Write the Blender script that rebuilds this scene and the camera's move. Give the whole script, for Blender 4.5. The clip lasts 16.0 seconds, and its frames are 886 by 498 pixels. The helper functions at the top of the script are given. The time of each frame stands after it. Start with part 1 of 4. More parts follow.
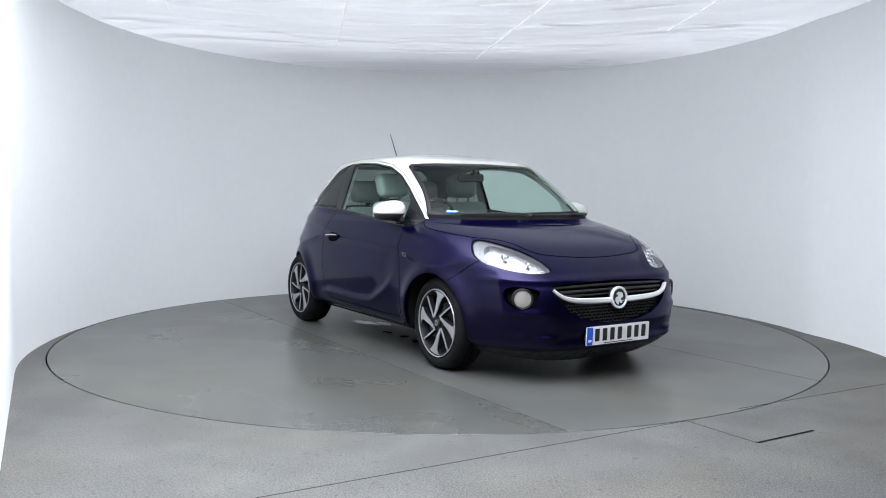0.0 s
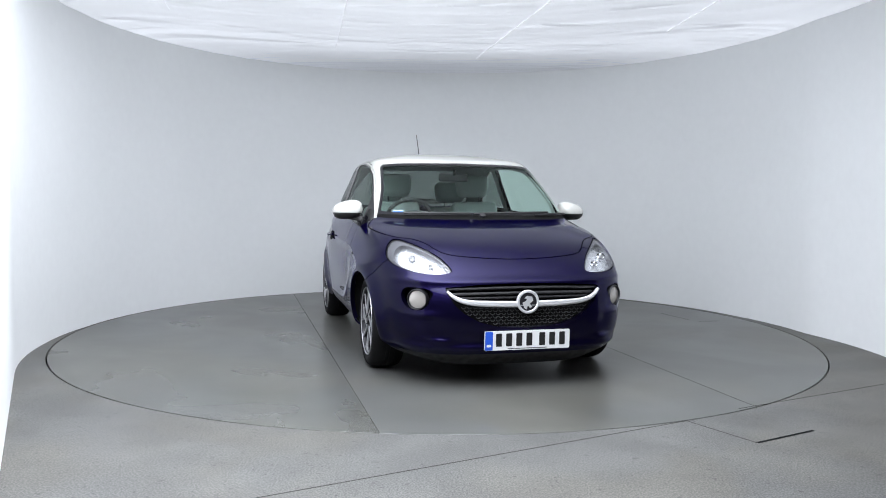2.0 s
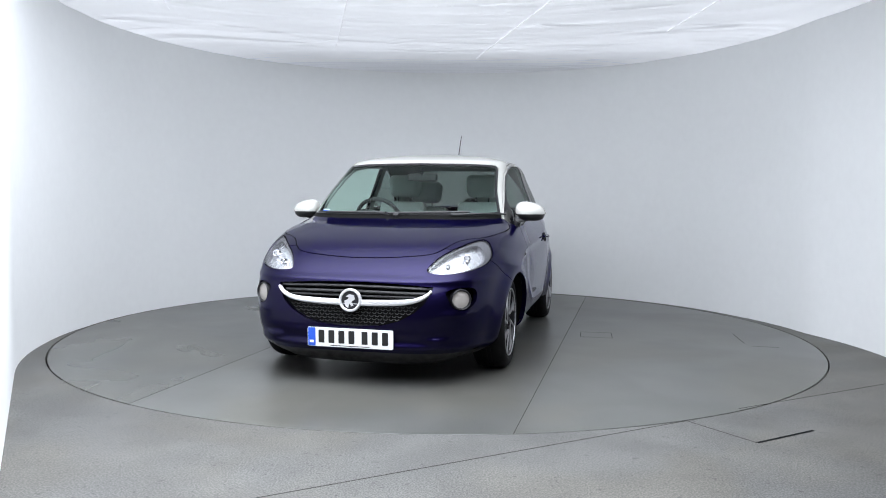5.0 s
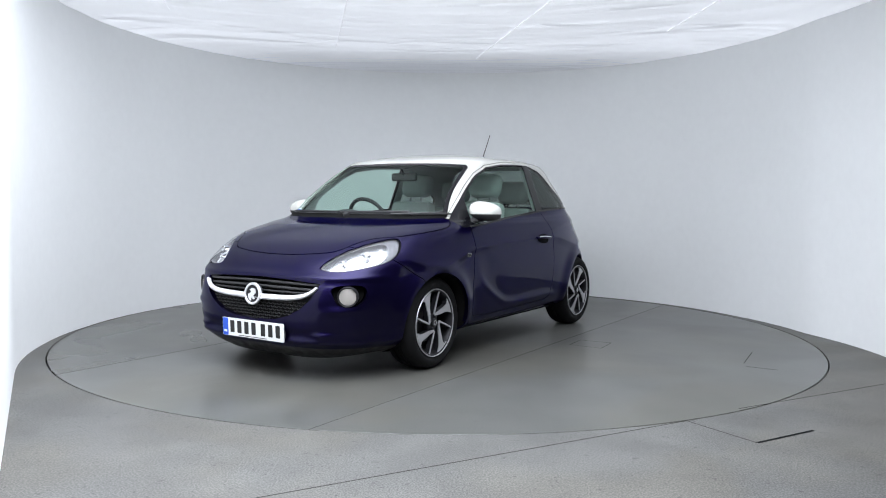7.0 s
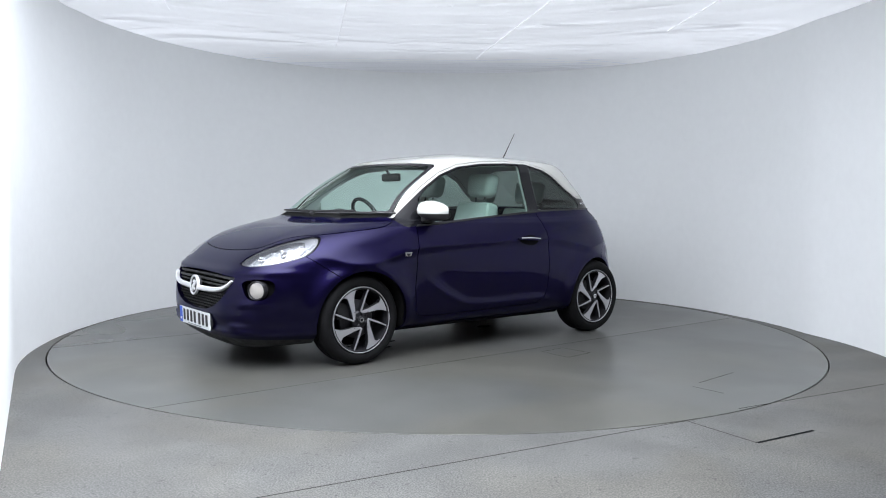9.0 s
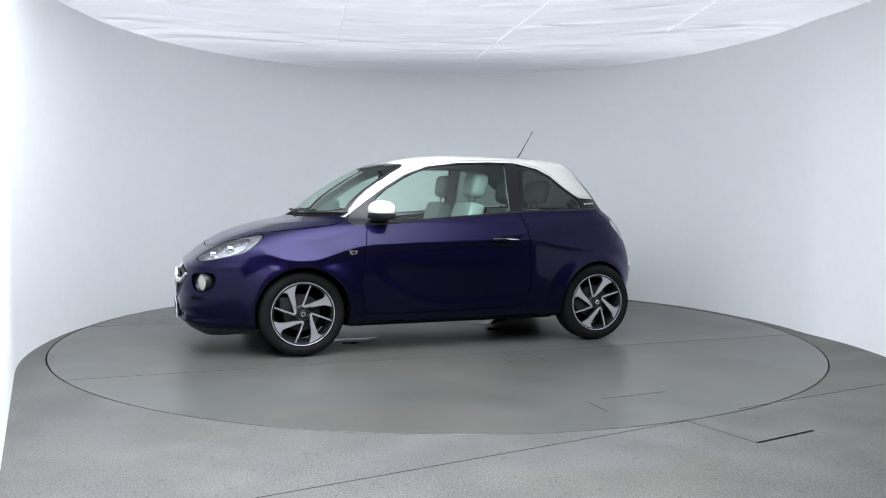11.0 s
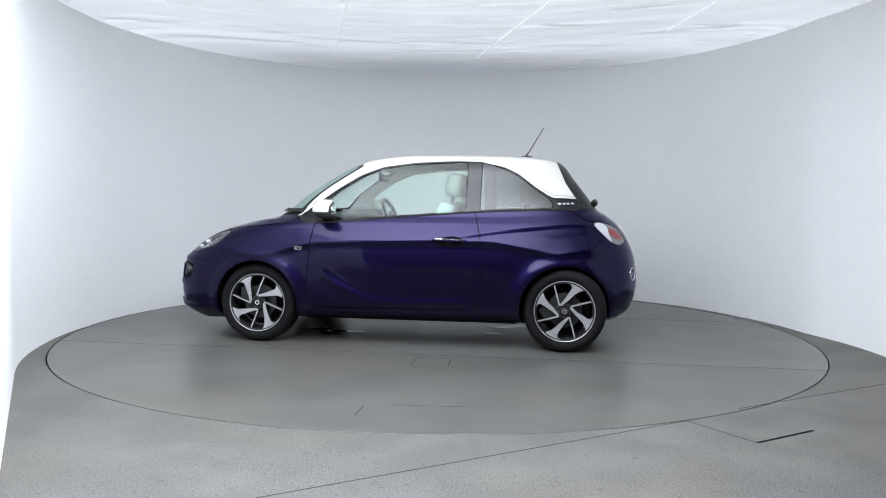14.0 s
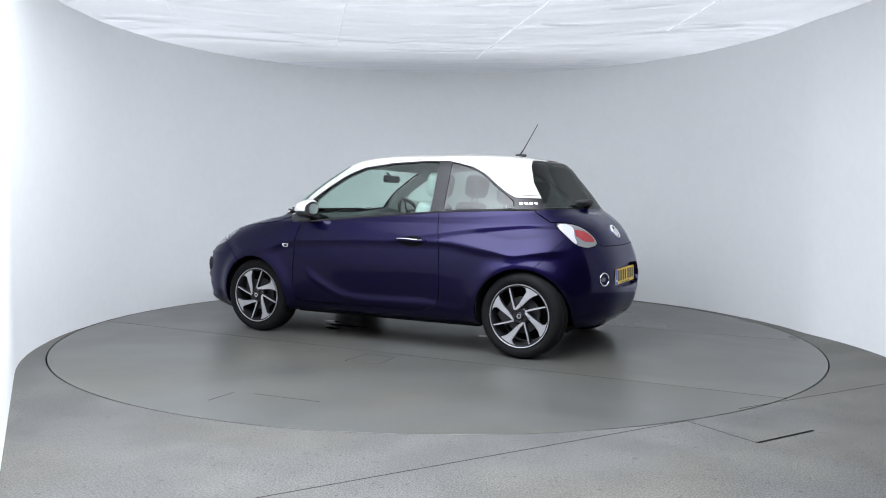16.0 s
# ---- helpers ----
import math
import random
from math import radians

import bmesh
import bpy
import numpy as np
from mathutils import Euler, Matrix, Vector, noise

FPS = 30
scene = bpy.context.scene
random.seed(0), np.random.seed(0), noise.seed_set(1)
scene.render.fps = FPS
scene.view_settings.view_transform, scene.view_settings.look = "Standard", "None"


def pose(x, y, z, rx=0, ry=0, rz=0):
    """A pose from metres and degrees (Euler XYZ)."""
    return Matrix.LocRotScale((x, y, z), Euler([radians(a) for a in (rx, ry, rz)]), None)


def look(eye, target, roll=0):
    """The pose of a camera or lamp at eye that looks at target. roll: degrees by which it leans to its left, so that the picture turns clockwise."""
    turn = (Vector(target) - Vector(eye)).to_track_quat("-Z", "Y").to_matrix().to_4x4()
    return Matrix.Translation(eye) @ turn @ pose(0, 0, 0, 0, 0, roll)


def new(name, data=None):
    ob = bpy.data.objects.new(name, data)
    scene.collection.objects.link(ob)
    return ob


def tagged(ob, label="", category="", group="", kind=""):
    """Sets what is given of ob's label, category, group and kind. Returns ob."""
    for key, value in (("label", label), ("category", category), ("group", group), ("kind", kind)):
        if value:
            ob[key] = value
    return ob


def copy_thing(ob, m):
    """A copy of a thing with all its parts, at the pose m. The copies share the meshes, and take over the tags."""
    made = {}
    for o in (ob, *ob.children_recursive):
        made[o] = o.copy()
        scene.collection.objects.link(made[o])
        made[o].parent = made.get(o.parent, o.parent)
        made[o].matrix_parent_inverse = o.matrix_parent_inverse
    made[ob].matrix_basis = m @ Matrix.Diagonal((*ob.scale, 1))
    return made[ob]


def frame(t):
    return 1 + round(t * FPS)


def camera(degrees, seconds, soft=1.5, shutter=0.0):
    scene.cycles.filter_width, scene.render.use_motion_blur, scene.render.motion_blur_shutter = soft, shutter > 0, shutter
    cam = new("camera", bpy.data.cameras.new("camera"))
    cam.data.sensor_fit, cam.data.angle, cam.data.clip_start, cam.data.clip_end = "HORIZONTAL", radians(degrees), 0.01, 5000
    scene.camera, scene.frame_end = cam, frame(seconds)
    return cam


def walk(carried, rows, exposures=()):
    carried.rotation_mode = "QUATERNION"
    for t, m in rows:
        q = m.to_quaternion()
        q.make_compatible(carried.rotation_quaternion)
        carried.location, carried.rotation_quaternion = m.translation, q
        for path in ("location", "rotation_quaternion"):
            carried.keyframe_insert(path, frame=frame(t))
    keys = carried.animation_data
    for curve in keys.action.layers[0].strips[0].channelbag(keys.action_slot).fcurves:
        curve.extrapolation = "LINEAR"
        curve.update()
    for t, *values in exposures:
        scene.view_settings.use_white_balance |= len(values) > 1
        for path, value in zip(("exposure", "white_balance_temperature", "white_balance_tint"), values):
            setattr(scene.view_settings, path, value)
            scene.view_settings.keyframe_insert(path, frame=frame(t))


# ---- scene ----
cam = camera(58.73, 16.0, soft=1.0)
EYE = Vector((0, -6.548, 1.095))
SIGHT = look(EYE, EYE + Vector((.00448, .99801, -.06287)), .541)
walk(cam, [(0, SIGHT), (16.0, SIGHT)], exposures=((0, 0.05), (16.0, 0.05)))

# dim, even daylight-white surround beyond the studio's walls
world = bpy.data.worlds.new("surround")
scene.world = world
world.use_nodes = True
world.node_tree.nodes["Background"].inputs[0].default_value = (.75, .8, .9, 1)
world.node_tree.nodes["Background"].inputs[1].default_value = .05

TABLE_R = 2.936
CEILING_Z = 2.63
TURN = [(0, -57.9), (.25, -59.55), (.5, -61.5), (1, -65.95), (1.5, -70.62), (2, -75.4), (2.5, -80.15), (3, -84.95), (3.5, -89.7),
        (4, -94.5), (4.5, -99.24), (5, -104.0), (5.5, -108.75), (6, -113.5), (6.5, -118.23), (7, -122.97), (7.5, -127.63), (8, -132.3),
        (8.5, -137.0), (9, -141.7), (9.5, -146.36), (10, -151.0), (10.5, -155.63), (11, -160.25), (11.5, -164.88), (12, -169.63),
        (12.5, -174.48), (13, -179.34), (13.5, -184.13), (14, -188.84), (14.5, -193.5), (15, -198.15), (15.5, -202.82), (16, -207.52)]
CAR_AT = (.120, -.010)


# ---- materials ----
def material(name, color, rough=.5, metal=0.0, **more):
    m = bpy.data.materials.new(name)
    m.use_nodes = True
    b = m.node_tree.nodes["Principled BSDF"]
    b.inputs["Base Color"].default_value = (*color, 1)
    b.inputs["Roughness"].default_value = rough
    b.inputs["Metallic"].default_value = metal
    for key, value in more.items():
        b.inputs[key.replace("_", " ")].default_value = value
    return m


def grained(name, color, rough, spread=.25, scale=40.0, big=3.0, bump=.15, metal=0.0, rough_spread=.12, stretch=(1, 1, 1), **more):
    """A surface whose colour, gloss and relief vary at two scales."""
    m = material(name, color, rough, metal, **more)
    t = m.node_tree
    b = t.nodes["Principled BSDF"]
    co = t.nodes.new("ShaderNodeTexCoord")
    mp = t.nodes.new("ShaderNodeMapping")
    mp.inputs["Scale"].default_value = stretch
    t.links.new(co.outputs["Object"], mp.inputs["Vector"])
    fine, broad = t.nodes.new("ShaderNodeTexNoise"), t.nodes.new("ShaderNodeTexNoise")
    fine.inputs["Scale"].default_value, fine.inputs["Detail"].default_value = scale, 6
    broad.inputs["Scale"].default_value, broad.inputs["Detail"].default_value = big, 4
    for n in (fine, broad):
        t.links.new(mp.outputs["Vector"], n.inputs["Vector"])
    add = t.nodes.new("ShaderNodeMath")
    add.operation = "ADD"
    t.links.new(fine.outputs["Fac"], add.inputs[0])
    t.links.new(broad.outputs["Fac"], add.inputs[1])
    col = t.nodes.new("ShaderNodeMapRange")
    col.inputs["From Min"].default_value, col.inputs["From Max"].default_value = .55, 1.45
    col.inputs["To Min"].default_value, col.inputs["To Max"].default_value = 1 - spread, 1 + spread
    t.links.new(add.outputs[0], col.inputs["Value"])
    mul = t.nodes.new("ShaderNodeVectorMath")
    mul.operation = "SCALE"
    mul.inputs[0].default_value = color
    t.links.new(col.outputs["Result"], mul.inputs["Scale"])
    t.links.new(mul.outputs["Vector"], b.inputs["Base Color"])
    ro = t.nodes.new("ShaderNodeMapRange")
    ro.inputs["From Min"].default_value, ro.inputs["From Max"].default_value = .3, .7
    ro.inputs["To Min"].default_value, ro.inputs["To Max"].default_value = max(rough - rough_spread, .02), min(rough + rough_spread, 1)
    t.links.new(broad.outputs["Fac"], ro.inputs["Value"])
    t.links.new(ro.outputs["Result"], b.inputs["Roughness"])
    if bump:
        bu = t.nodes.new("ShaderNodeBump")
        bu.inputs["Strength"].default_value, bu.inputs["Distance"].default_value = bump, .004
        t.links.new(fine.outputs["Fac"], bu.inputs["Height"])
        t.links.new(bu.outputs["Normal"], b.inputs["Normal"])
    return m


def concrete(name, color, rough, speck, mottle, stain, rough_spread=.06, seed=0.0):
    """Concrete: fine speckle, hand-sized mottling and wide soft-edged stains, with a slight drift from warm to cool."""
    m = material(name, color, rough, 0, Specular_IOR_Level=.4)
    t = m.node_tree
    b = t.nodes["Principled BSDF"]
    co = t.nodes.new("ShaderNodeTexCoord")

    def cloud(scale, detail, shift, low, high, lo, hi, warp=0.0, squash=(1, 1, 1)):
        mp = t.nodes.new("ShaderNodeMapping")
        mp.inputs["Location"].default_value = (seed + shift, shift * 1.7, shift * .6)
        mp.inputs["Scale"].default_value = squash
        n = t.nodes.new("ShaderNodeTexNoise")
        n.inputs["Scale"].default_value, n.inputs["Detail"].default_value, n.inputs["Distortion"].default_value = scale, detail, warp
        r = t.nodes.new("ShaderNodeMapRange")
        r.interpolation_type = "SMOOTHSTEP"
        r.inputs["From Min"].default_value, r.inputs["From Max"].default_value = low, high
        r.inputs["To Min"].default_value, r.inputs["To Max"].default_value = lo, hi
        t.links.new(co.outputs["Object"], mp.inputs["Vector"])
        t.links.new(mp.outputs["Vector"], n.inputs["Vector"])
        t.links.new(n.outputs["Fac"], r.inputs["Value"])
        return r.outputs["Result"]

    def times(p, q):
        mu = t.nodes.new("ShaderNodeMath")
        mu.operation = "MULTIPLY"
        t.links.new(p, mu.inputs[0])
        t.links.new(q, mu.inputs[1])
        return mu.outputs[0]

    grit = cloud(130.0, 2.0, 0.0, .36, .66, 1 - speck, 1 + speck)
    pits = cloud(38.0, 3.0, 2.0, .64, .72, 1.0, 1 - 1.3 * speck)
    hand = cloud(3.2, 6.0, 4.0, .30, .70, 1 - mottle, 1 + mottle)
    wide = cloud(.62, 3.0, 9.0, .40, .60, 1 - stain, 1 + stain, .9, (1, 1.5, 1))
    worn = times(times(grit, pits), times(hand, wide))
    tint = t.nodes.new("ShaderNodeMix")
    tint.data_type = "RGBA"
    tint.inputs[6].default_value = (color[0] * 1.02, color[1] * 1.0, color[2] * .96, 1)
    tint.inputs[7].default_value = (color[0] * .985, color[1] * 1.0, color[2] * 1.03, 1)
    t.links.new(cloud(.9, 4.0, 15.0, .40, .60, 0, 1, .4), tint.inputs[0])
    sc = t.nodes.new("ShaderNodeVectorMath")
    sc.operation = "SCALE"
    t.links.new(tint.outputs[2], sc.inputs[0])
    t.links.new(worn, sc.inputs["Scale"])
    t.links.new(sc.outputs["Vector"], b.inputs["Base Color"])
    t.links.new(cloud(1.1, 3.0, 9.0, .35, .65, rough - rough_spread, rough + rough_spread, .6), b.inputs["Roughness"])
    return m


def glass(name, tint, mirror=.045):
    """A thin pane: it lets tinted light straight through and mirrors at its face, more so at a slant."""
    m = bpy.data.materials.new(name)
    m.use_nodes = True
    t = m.node_tree
    t.nodes.clear()
    out, mix = t.nodes.new("ShaderNodeOutputMaterial"), t.nodes.new("ShaderNodeMixShader")
    clear, shine, lw = t.nodes.new("ShaderNodeBsdfTransparent"), t.nodes.new("ShaderNodeBsdfGlossy"), t.nodes.new("ShaderNodeLayerWeight")
    clear.inputs["Color"].default_value = (*tint, 1)
    shine.inputs["Roughness"].default_value = .0
    lw.inputs["Blend"].default_value = .5
    power, scale = t.nodes.new("ShaderNodeMath"), t.nodes.new("ShaderNodeMath")
    power.operation, scale.operation = "POWER", "MULTIPLY_ADD"
    power.inputs[1].default_value = 5.0
    scale.inputs[1].default_value, scale.inputs[2].default_value = 12 * mirror, mirror
    scale.use_clamp = True
    t.links.new(lw.outputs["Facing"], power.inputs[0])
    t.links.new(power.outputs[0], scale.inputs[0])
    t.links.new(scale.outputs[0], mix.inputs[0])
    t.links.new(clear.outputs[0], mix.inputs[1])
    t.links.new(shine.outputs[0], mix.inputs[2])
    t.links.new(mix.outputs[0], out.inputs[0])
    return m


def fabric_glow(name):
    """White diffuser cloth, lit through from lamps above it that hang towards the open side; shading of its folds and
    rim is painted into the glow.
    """
    m = grained(name, (.80, .81, .84), .9, spread=.04, scale=30, big=2, bump=.1)
    t = m.node_tree
    b = t.nodes["Principled BSDF"]

    def node(kind, **values):
        n = t.nodes.new(kind)
        for key, value in values.items():
            if key == "operation":
                n.operation = value
            else:
                n.inputs[int(key[1:])].default_value = value
        return n

    co = node("ShaderNodeTexCoord")
    mp = node("ShaderNodeMapping")
    mp.inputs["Location"].default_value = (-GLOW_X, GLOW_Y, 0)
    mp.inputs["Scale"].default_value = (1, 1, 0)
    far = node("ShaderNodeVectorMath", operation="LENGTH")
    t.links.new(co.outputs["Object"], mp.inputs["Vector"])
    t.links.new(mp.outputs["Vector"], far.inputs[0])
    r = node("ShaderNodeMapRange")
    r.interpolation_type = "SMOOTHSTEP"
    r.inputs["From Min"].default_value, r.inputs["From Max"].default_value = .5, GLOW_FAR
    r.inputs["To Min"].default_value, r.inputs["To Max"].default_value = GLOW_MAX, GLOW_MIN
    t.links.new(far.outputs["Value"], r.inputs["Value"])
    # glow dimmed towards the rim, standing in for the edge's shading
    apart = node("ShaderNodeSeparateXYZ")
    t.links.new(co.outputs["Object"], apart.inputs[0])
    inward = node("ShaderNodeMath", operation="MAXIMUM", _1=0.0)
    t.links.new(apart.outputs["Y"], inward.inputs[0])
    level = node("ShaderNodeCombineXYZ")
    across = node("ShaderNodeMath", operation="MULTIPLY", _1=.55)
    t.links.new(apart.outputs["X"], across.inputs[0])
    t.links.new(across.outputs[0], level.inputs[0])
    t.links.new(inward.outputs[0], level.inputs[1])
    mid = node("ShaderNodeVectorMath", operation="LENGTH")
    t.links.new(level.outputs[0], mid.inputs[0])
    rim = node("ShaderNodeMapRange")
    rim.interpolation_type = "SMOOTHSTEP"
    rim.inputs["From Min"].default_value, rim.inputs["From Max"].default_value = 1.8, 2.95
    rim.inputs["To Min"].default_value, rim.inputs["To Max"].default_value = 1.0, GLOW_RIM
    t.links.new(mid.outputs["Value"], rim.inputs["Value"])
    lit = node("ShaderNodeMath", operation="MULTIPLY")
    t.links.new(r.outputs["Result"], lit.inputs[0])
    t.links.new(rim.outputs["Result"], lit.inputs[1])
    # fold shading painted into the glow: dark lines with bright edges round the rim
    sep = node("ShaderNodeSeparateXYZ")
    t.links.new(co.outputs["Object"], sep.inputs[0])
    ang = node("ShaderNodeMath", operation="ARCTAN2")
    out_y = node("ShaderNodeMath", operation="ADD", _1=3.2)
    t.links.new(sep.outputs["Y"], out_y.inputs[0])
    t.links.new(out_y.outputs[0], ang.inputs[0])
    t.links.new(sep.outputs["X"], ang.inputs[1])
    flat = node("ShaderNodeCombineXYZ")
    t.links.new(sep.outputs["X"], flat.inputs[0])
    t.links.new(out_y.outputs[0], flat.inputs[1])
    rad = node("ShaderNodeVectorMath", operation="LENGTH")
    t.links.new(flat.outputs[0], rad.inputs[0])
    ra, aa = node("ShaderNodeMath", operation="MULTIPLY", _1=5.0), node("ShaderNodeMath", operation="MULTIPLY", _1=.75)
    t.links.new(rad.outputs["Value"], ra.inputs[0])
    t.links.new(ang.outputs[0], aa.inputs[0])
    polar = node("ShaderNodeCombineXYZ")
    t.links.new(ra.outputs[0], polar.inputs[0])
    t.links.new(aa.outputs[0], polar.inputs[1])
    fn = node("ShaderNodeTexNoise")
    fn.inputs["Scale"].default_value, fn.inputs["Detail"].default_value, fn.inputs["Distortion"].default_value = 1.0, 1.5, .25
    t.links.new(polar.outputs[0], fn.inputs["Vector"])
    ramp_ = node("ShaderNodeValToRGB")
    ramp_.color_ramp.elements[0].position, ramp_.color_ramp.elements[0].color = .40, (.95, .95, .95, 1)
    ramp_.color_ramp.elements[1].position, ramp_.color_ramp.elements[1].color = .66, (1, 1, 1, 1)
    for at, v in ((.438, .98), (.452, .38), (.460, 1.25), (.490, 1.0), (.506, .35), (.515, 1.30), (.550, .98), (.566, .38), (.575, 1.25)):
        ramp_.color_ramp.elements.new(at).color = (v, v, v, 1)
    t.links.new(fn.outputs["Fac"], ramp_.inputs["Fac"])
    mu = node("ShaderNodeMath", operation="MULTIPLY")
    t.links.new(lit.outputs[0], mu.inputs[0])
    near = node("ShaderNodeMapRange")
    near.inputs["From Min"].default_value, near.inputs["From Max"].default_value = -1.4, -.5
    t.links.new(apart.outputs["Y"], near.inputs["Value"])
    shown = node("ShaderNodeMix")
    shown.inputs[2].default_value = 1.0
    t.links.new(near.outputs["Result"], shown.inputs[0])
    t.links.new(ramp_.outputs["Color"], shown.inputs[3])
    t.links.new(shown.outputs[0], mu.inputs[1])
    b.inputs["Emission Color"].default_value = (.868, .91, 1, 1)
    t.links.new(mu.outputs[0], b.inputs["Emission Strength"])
    return m


GLOW_X, GLOW_Y, GLOW_FAR, GLOW_MAX, GLOW_MIN, GLOW_RIM = -.7, 3.4, 3.2, 11.2, .49, .16
WALL = grained("white_wall_paint", (.835, .848, .845), .75, spread=.025, scale=14, big=1.1, bump=.05)
CONCRETE = concrete("grey_concrete", (.098, .097, .089), .62, .34, .10, .08)
TABLE = concrete("sealed_grey_concrete", (.088, .088, .081), .31, .12, .07, .07, .02, 3.0)
TABLE_SIDE = concrete("dry_grey_concrete", (.083, .083, .076), .32, .12, .07, .07, .02, 6.0)
TABLE_DARK = concrete("damp_grey_concrete", (.074, .075, .068), .29, .12, .07, .08, .02, 8.0)
WATER = material("standing_water", (.045, .046, .043), .05)
JOINT = material("dark_joint", (.02, .02, .02), .9)
FILLER = material("grey_joint_filler", (.045, .044, .04), .9, 0, Specular_IOR_Level=.1)
# darkness of an unlit hall put into the colour of the added outer walls
HALL = grained("unlit_hall_dark", (.045, .045, .048), .8, spread=.1, scale=12, big=1, bump=.05)
# emission put in to lift the tape to the cloth's brightness; no lamp
SEAM = material("glowing_white_tape", (.86, .87, .9), .7, 0, Emission_Color=(.93, .95, 1, 1), Emission_Strength=.32)
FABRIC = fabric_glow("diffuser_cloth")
PAINT = material("purple_metallic_paint", (.0080, .0058, .034), .42, 1.0, Coat_Weight=1.0, Coat_Roughness=.02, Coat_IOR=1.25, Specular_Tint=(.20, .17, .62, 1))
WHITE = material("white_car_paint", (.54, .54, .50), .35, 0, Coat_Weight=1.0, Coat_Roughness=.03)
# black of gaps and shut lines, and of the shade in the handle bowls
GAP = material("gap_and_shade_black", (.004, .004, .005), .8, 0, Specular_IOR_Level=.06)
GLOSS_BLACK = material("gloss_black", (.006, .006, .008), .10, 0, Specular_IOR_Level=.32)
TRIM = grained("black_plastic", (.018, .018, .019), .5, spread=.15, scale=300, big=20, bump=.1)
RUBBER = grained("tyre_rubber", (.005, .005, .0055), .72, spread=.2, scale=120, big=9, bump=.2, Specular_IOR_Level=.16)
LINER = material("wheel_well", (.006, .006, .006), .9, 0, Specular_IOR_Level=.1)
CLEAR = glass("tinted_glass", (.76, .91, .845), .032)
SCREEN = glass("windscreen_glass", (.80, .91, .87), .02)
DARK = glass("dark_glass", (.27, .32, .30), .05)
REAR = glass("privacy_glass", (.21, .235, .225), .04)
LENS = glass("clear_lens", (.93, .94, .95))
SATIN = material("bright_silver", (.80, .80, .81), .28, .55)
CHROME = material("chrome", (.78, .78, .80), .10, 1)
SILVER = grained("machined_alloy", (.47, .47, .49), .38, spread=.05, scale=200, big=30, bump=.0, metal=.7)
GUN = material("anthracite_alloy", (.020, .020, .023), .42, .4)
LEATHER = grained("pale_grey_leather", (.36, .395, .385), .5, spread=.08, scale=160, big=8, bump=.2)
DASH = grained("charcoal_dashboard", (.035, .036, .038), .6, spread=.15, scale=220, big=10, bump=.2)
LINING = grained("pale_headlining", (.44, .46, .45), .9, spread=.05, scale=200, big=6, bump=.1)
PLATE_W = material("plate_white", (.82, .83, .83), .4)
PLATE_Y = material("plate_yellow", (.80, .55, .03), .4)
BLUE = material("plate_blue", (.02, .10, .62), .4)
BLACK = material("ink_black", (.012, .012, .012), .5)
RED = material("red_lens", (.22, .010, .014), .15, 0, Coat_Weight=.6)
AMBER = material("fog_lens", (.48, .45, .42), .2, .4)
STEEL = material("brake_steel", (.06, .06, .064), .45, .8)


# ---- building ----
def mesh_object(name, verts, faces, mat, parent=None, label="", smooth=False, normals=None):
    me = bpy.data.meshes.new(name)
    me.from_pydata([tuple(map(float, v)) for v in verts], [], [tuple(map(int, f)) for f in faces])
    if smooth:
        me.polygons.foreach_set("use_smooth", [True] * len(me.polygons))
    me.update()
    if normals is not None:
        me.normals_split_custom_set_from_vertices([tuple(map(float, n)) for n in normals])
    me.materials.append(mat)
    ob = new(name, me)
    if parent is not None:
        ob.parent = parent
    return tagged(ob, label) if label else ob


def part(name, bm, mat, parent=None, label="", smooth=True, angle=35, at=None):
    me = bpy.data.meshes.new(name)
    bmesh.ops.recalc_face_normals(bm, faces=bm.faces)
    for f in bm.faces:
        f.smooth = smooth
    if smooth:
        for e in bm.edges:
            if len(e.link_faces) == 2 and e.calc_face_angle(0) > radians(angle):
                e.smooth = False
    bm.to_mesh(me)
    bm.free()
    me.materials.append(mat)
    ob = new(name, me)
    if parent is not None:
        ob.parent = parent
    if at is not None:
        ob.matrix_basis = at
    return tagged(ob, label) if label else ob


def box(sx, sy, sz, at=(0, 0, 0), bevel=.01, seg=2, bm=None):
    bm = bm or bmesh.new()
    made = bmesh.ops.create_cube(bm, size=1)["verts"]
    bmesh.ops.scale(bm, vec=(sx, sy, sz), verts=made)
    bmesh.ops.translate(bm, vec=at, verts=made)
    if bevel:
        es = list({e for v in made for e in v.link_edges})
        bmesh.ops.bevel(bm, geom=es, offset=bevel, segments=seg, affect="EDGES", profile=.6)
    return bm


def lathe(profile, steps=64, axis="y", bm=None):
    """Turns a closed or open line of (radius, depth) round the y axis."""
    bm = bm or bmesh.new()
    rings = []
    for k in range(steps):
        a = 2 * math.pi * k / steps
        rings.append([bm.verts.new((r * math.cos(a), d, r * math.sin(a))) for r, d in profile])
    for k in range(steps):
        p, q = rings[k], rings[(k + 1) % steps]
        for i in range(len(profile) - 1):
            if profile[i][0] < 1e-6 and profile[i + 1][0] < 1e-6:
                continue
            bm.faces.new((p[i], p[i + 1], q[i + 1], q[i]))
    bmesh.ops.remove_doubles(bm, verts=bm.verts, dist=1e-6)
    return bm


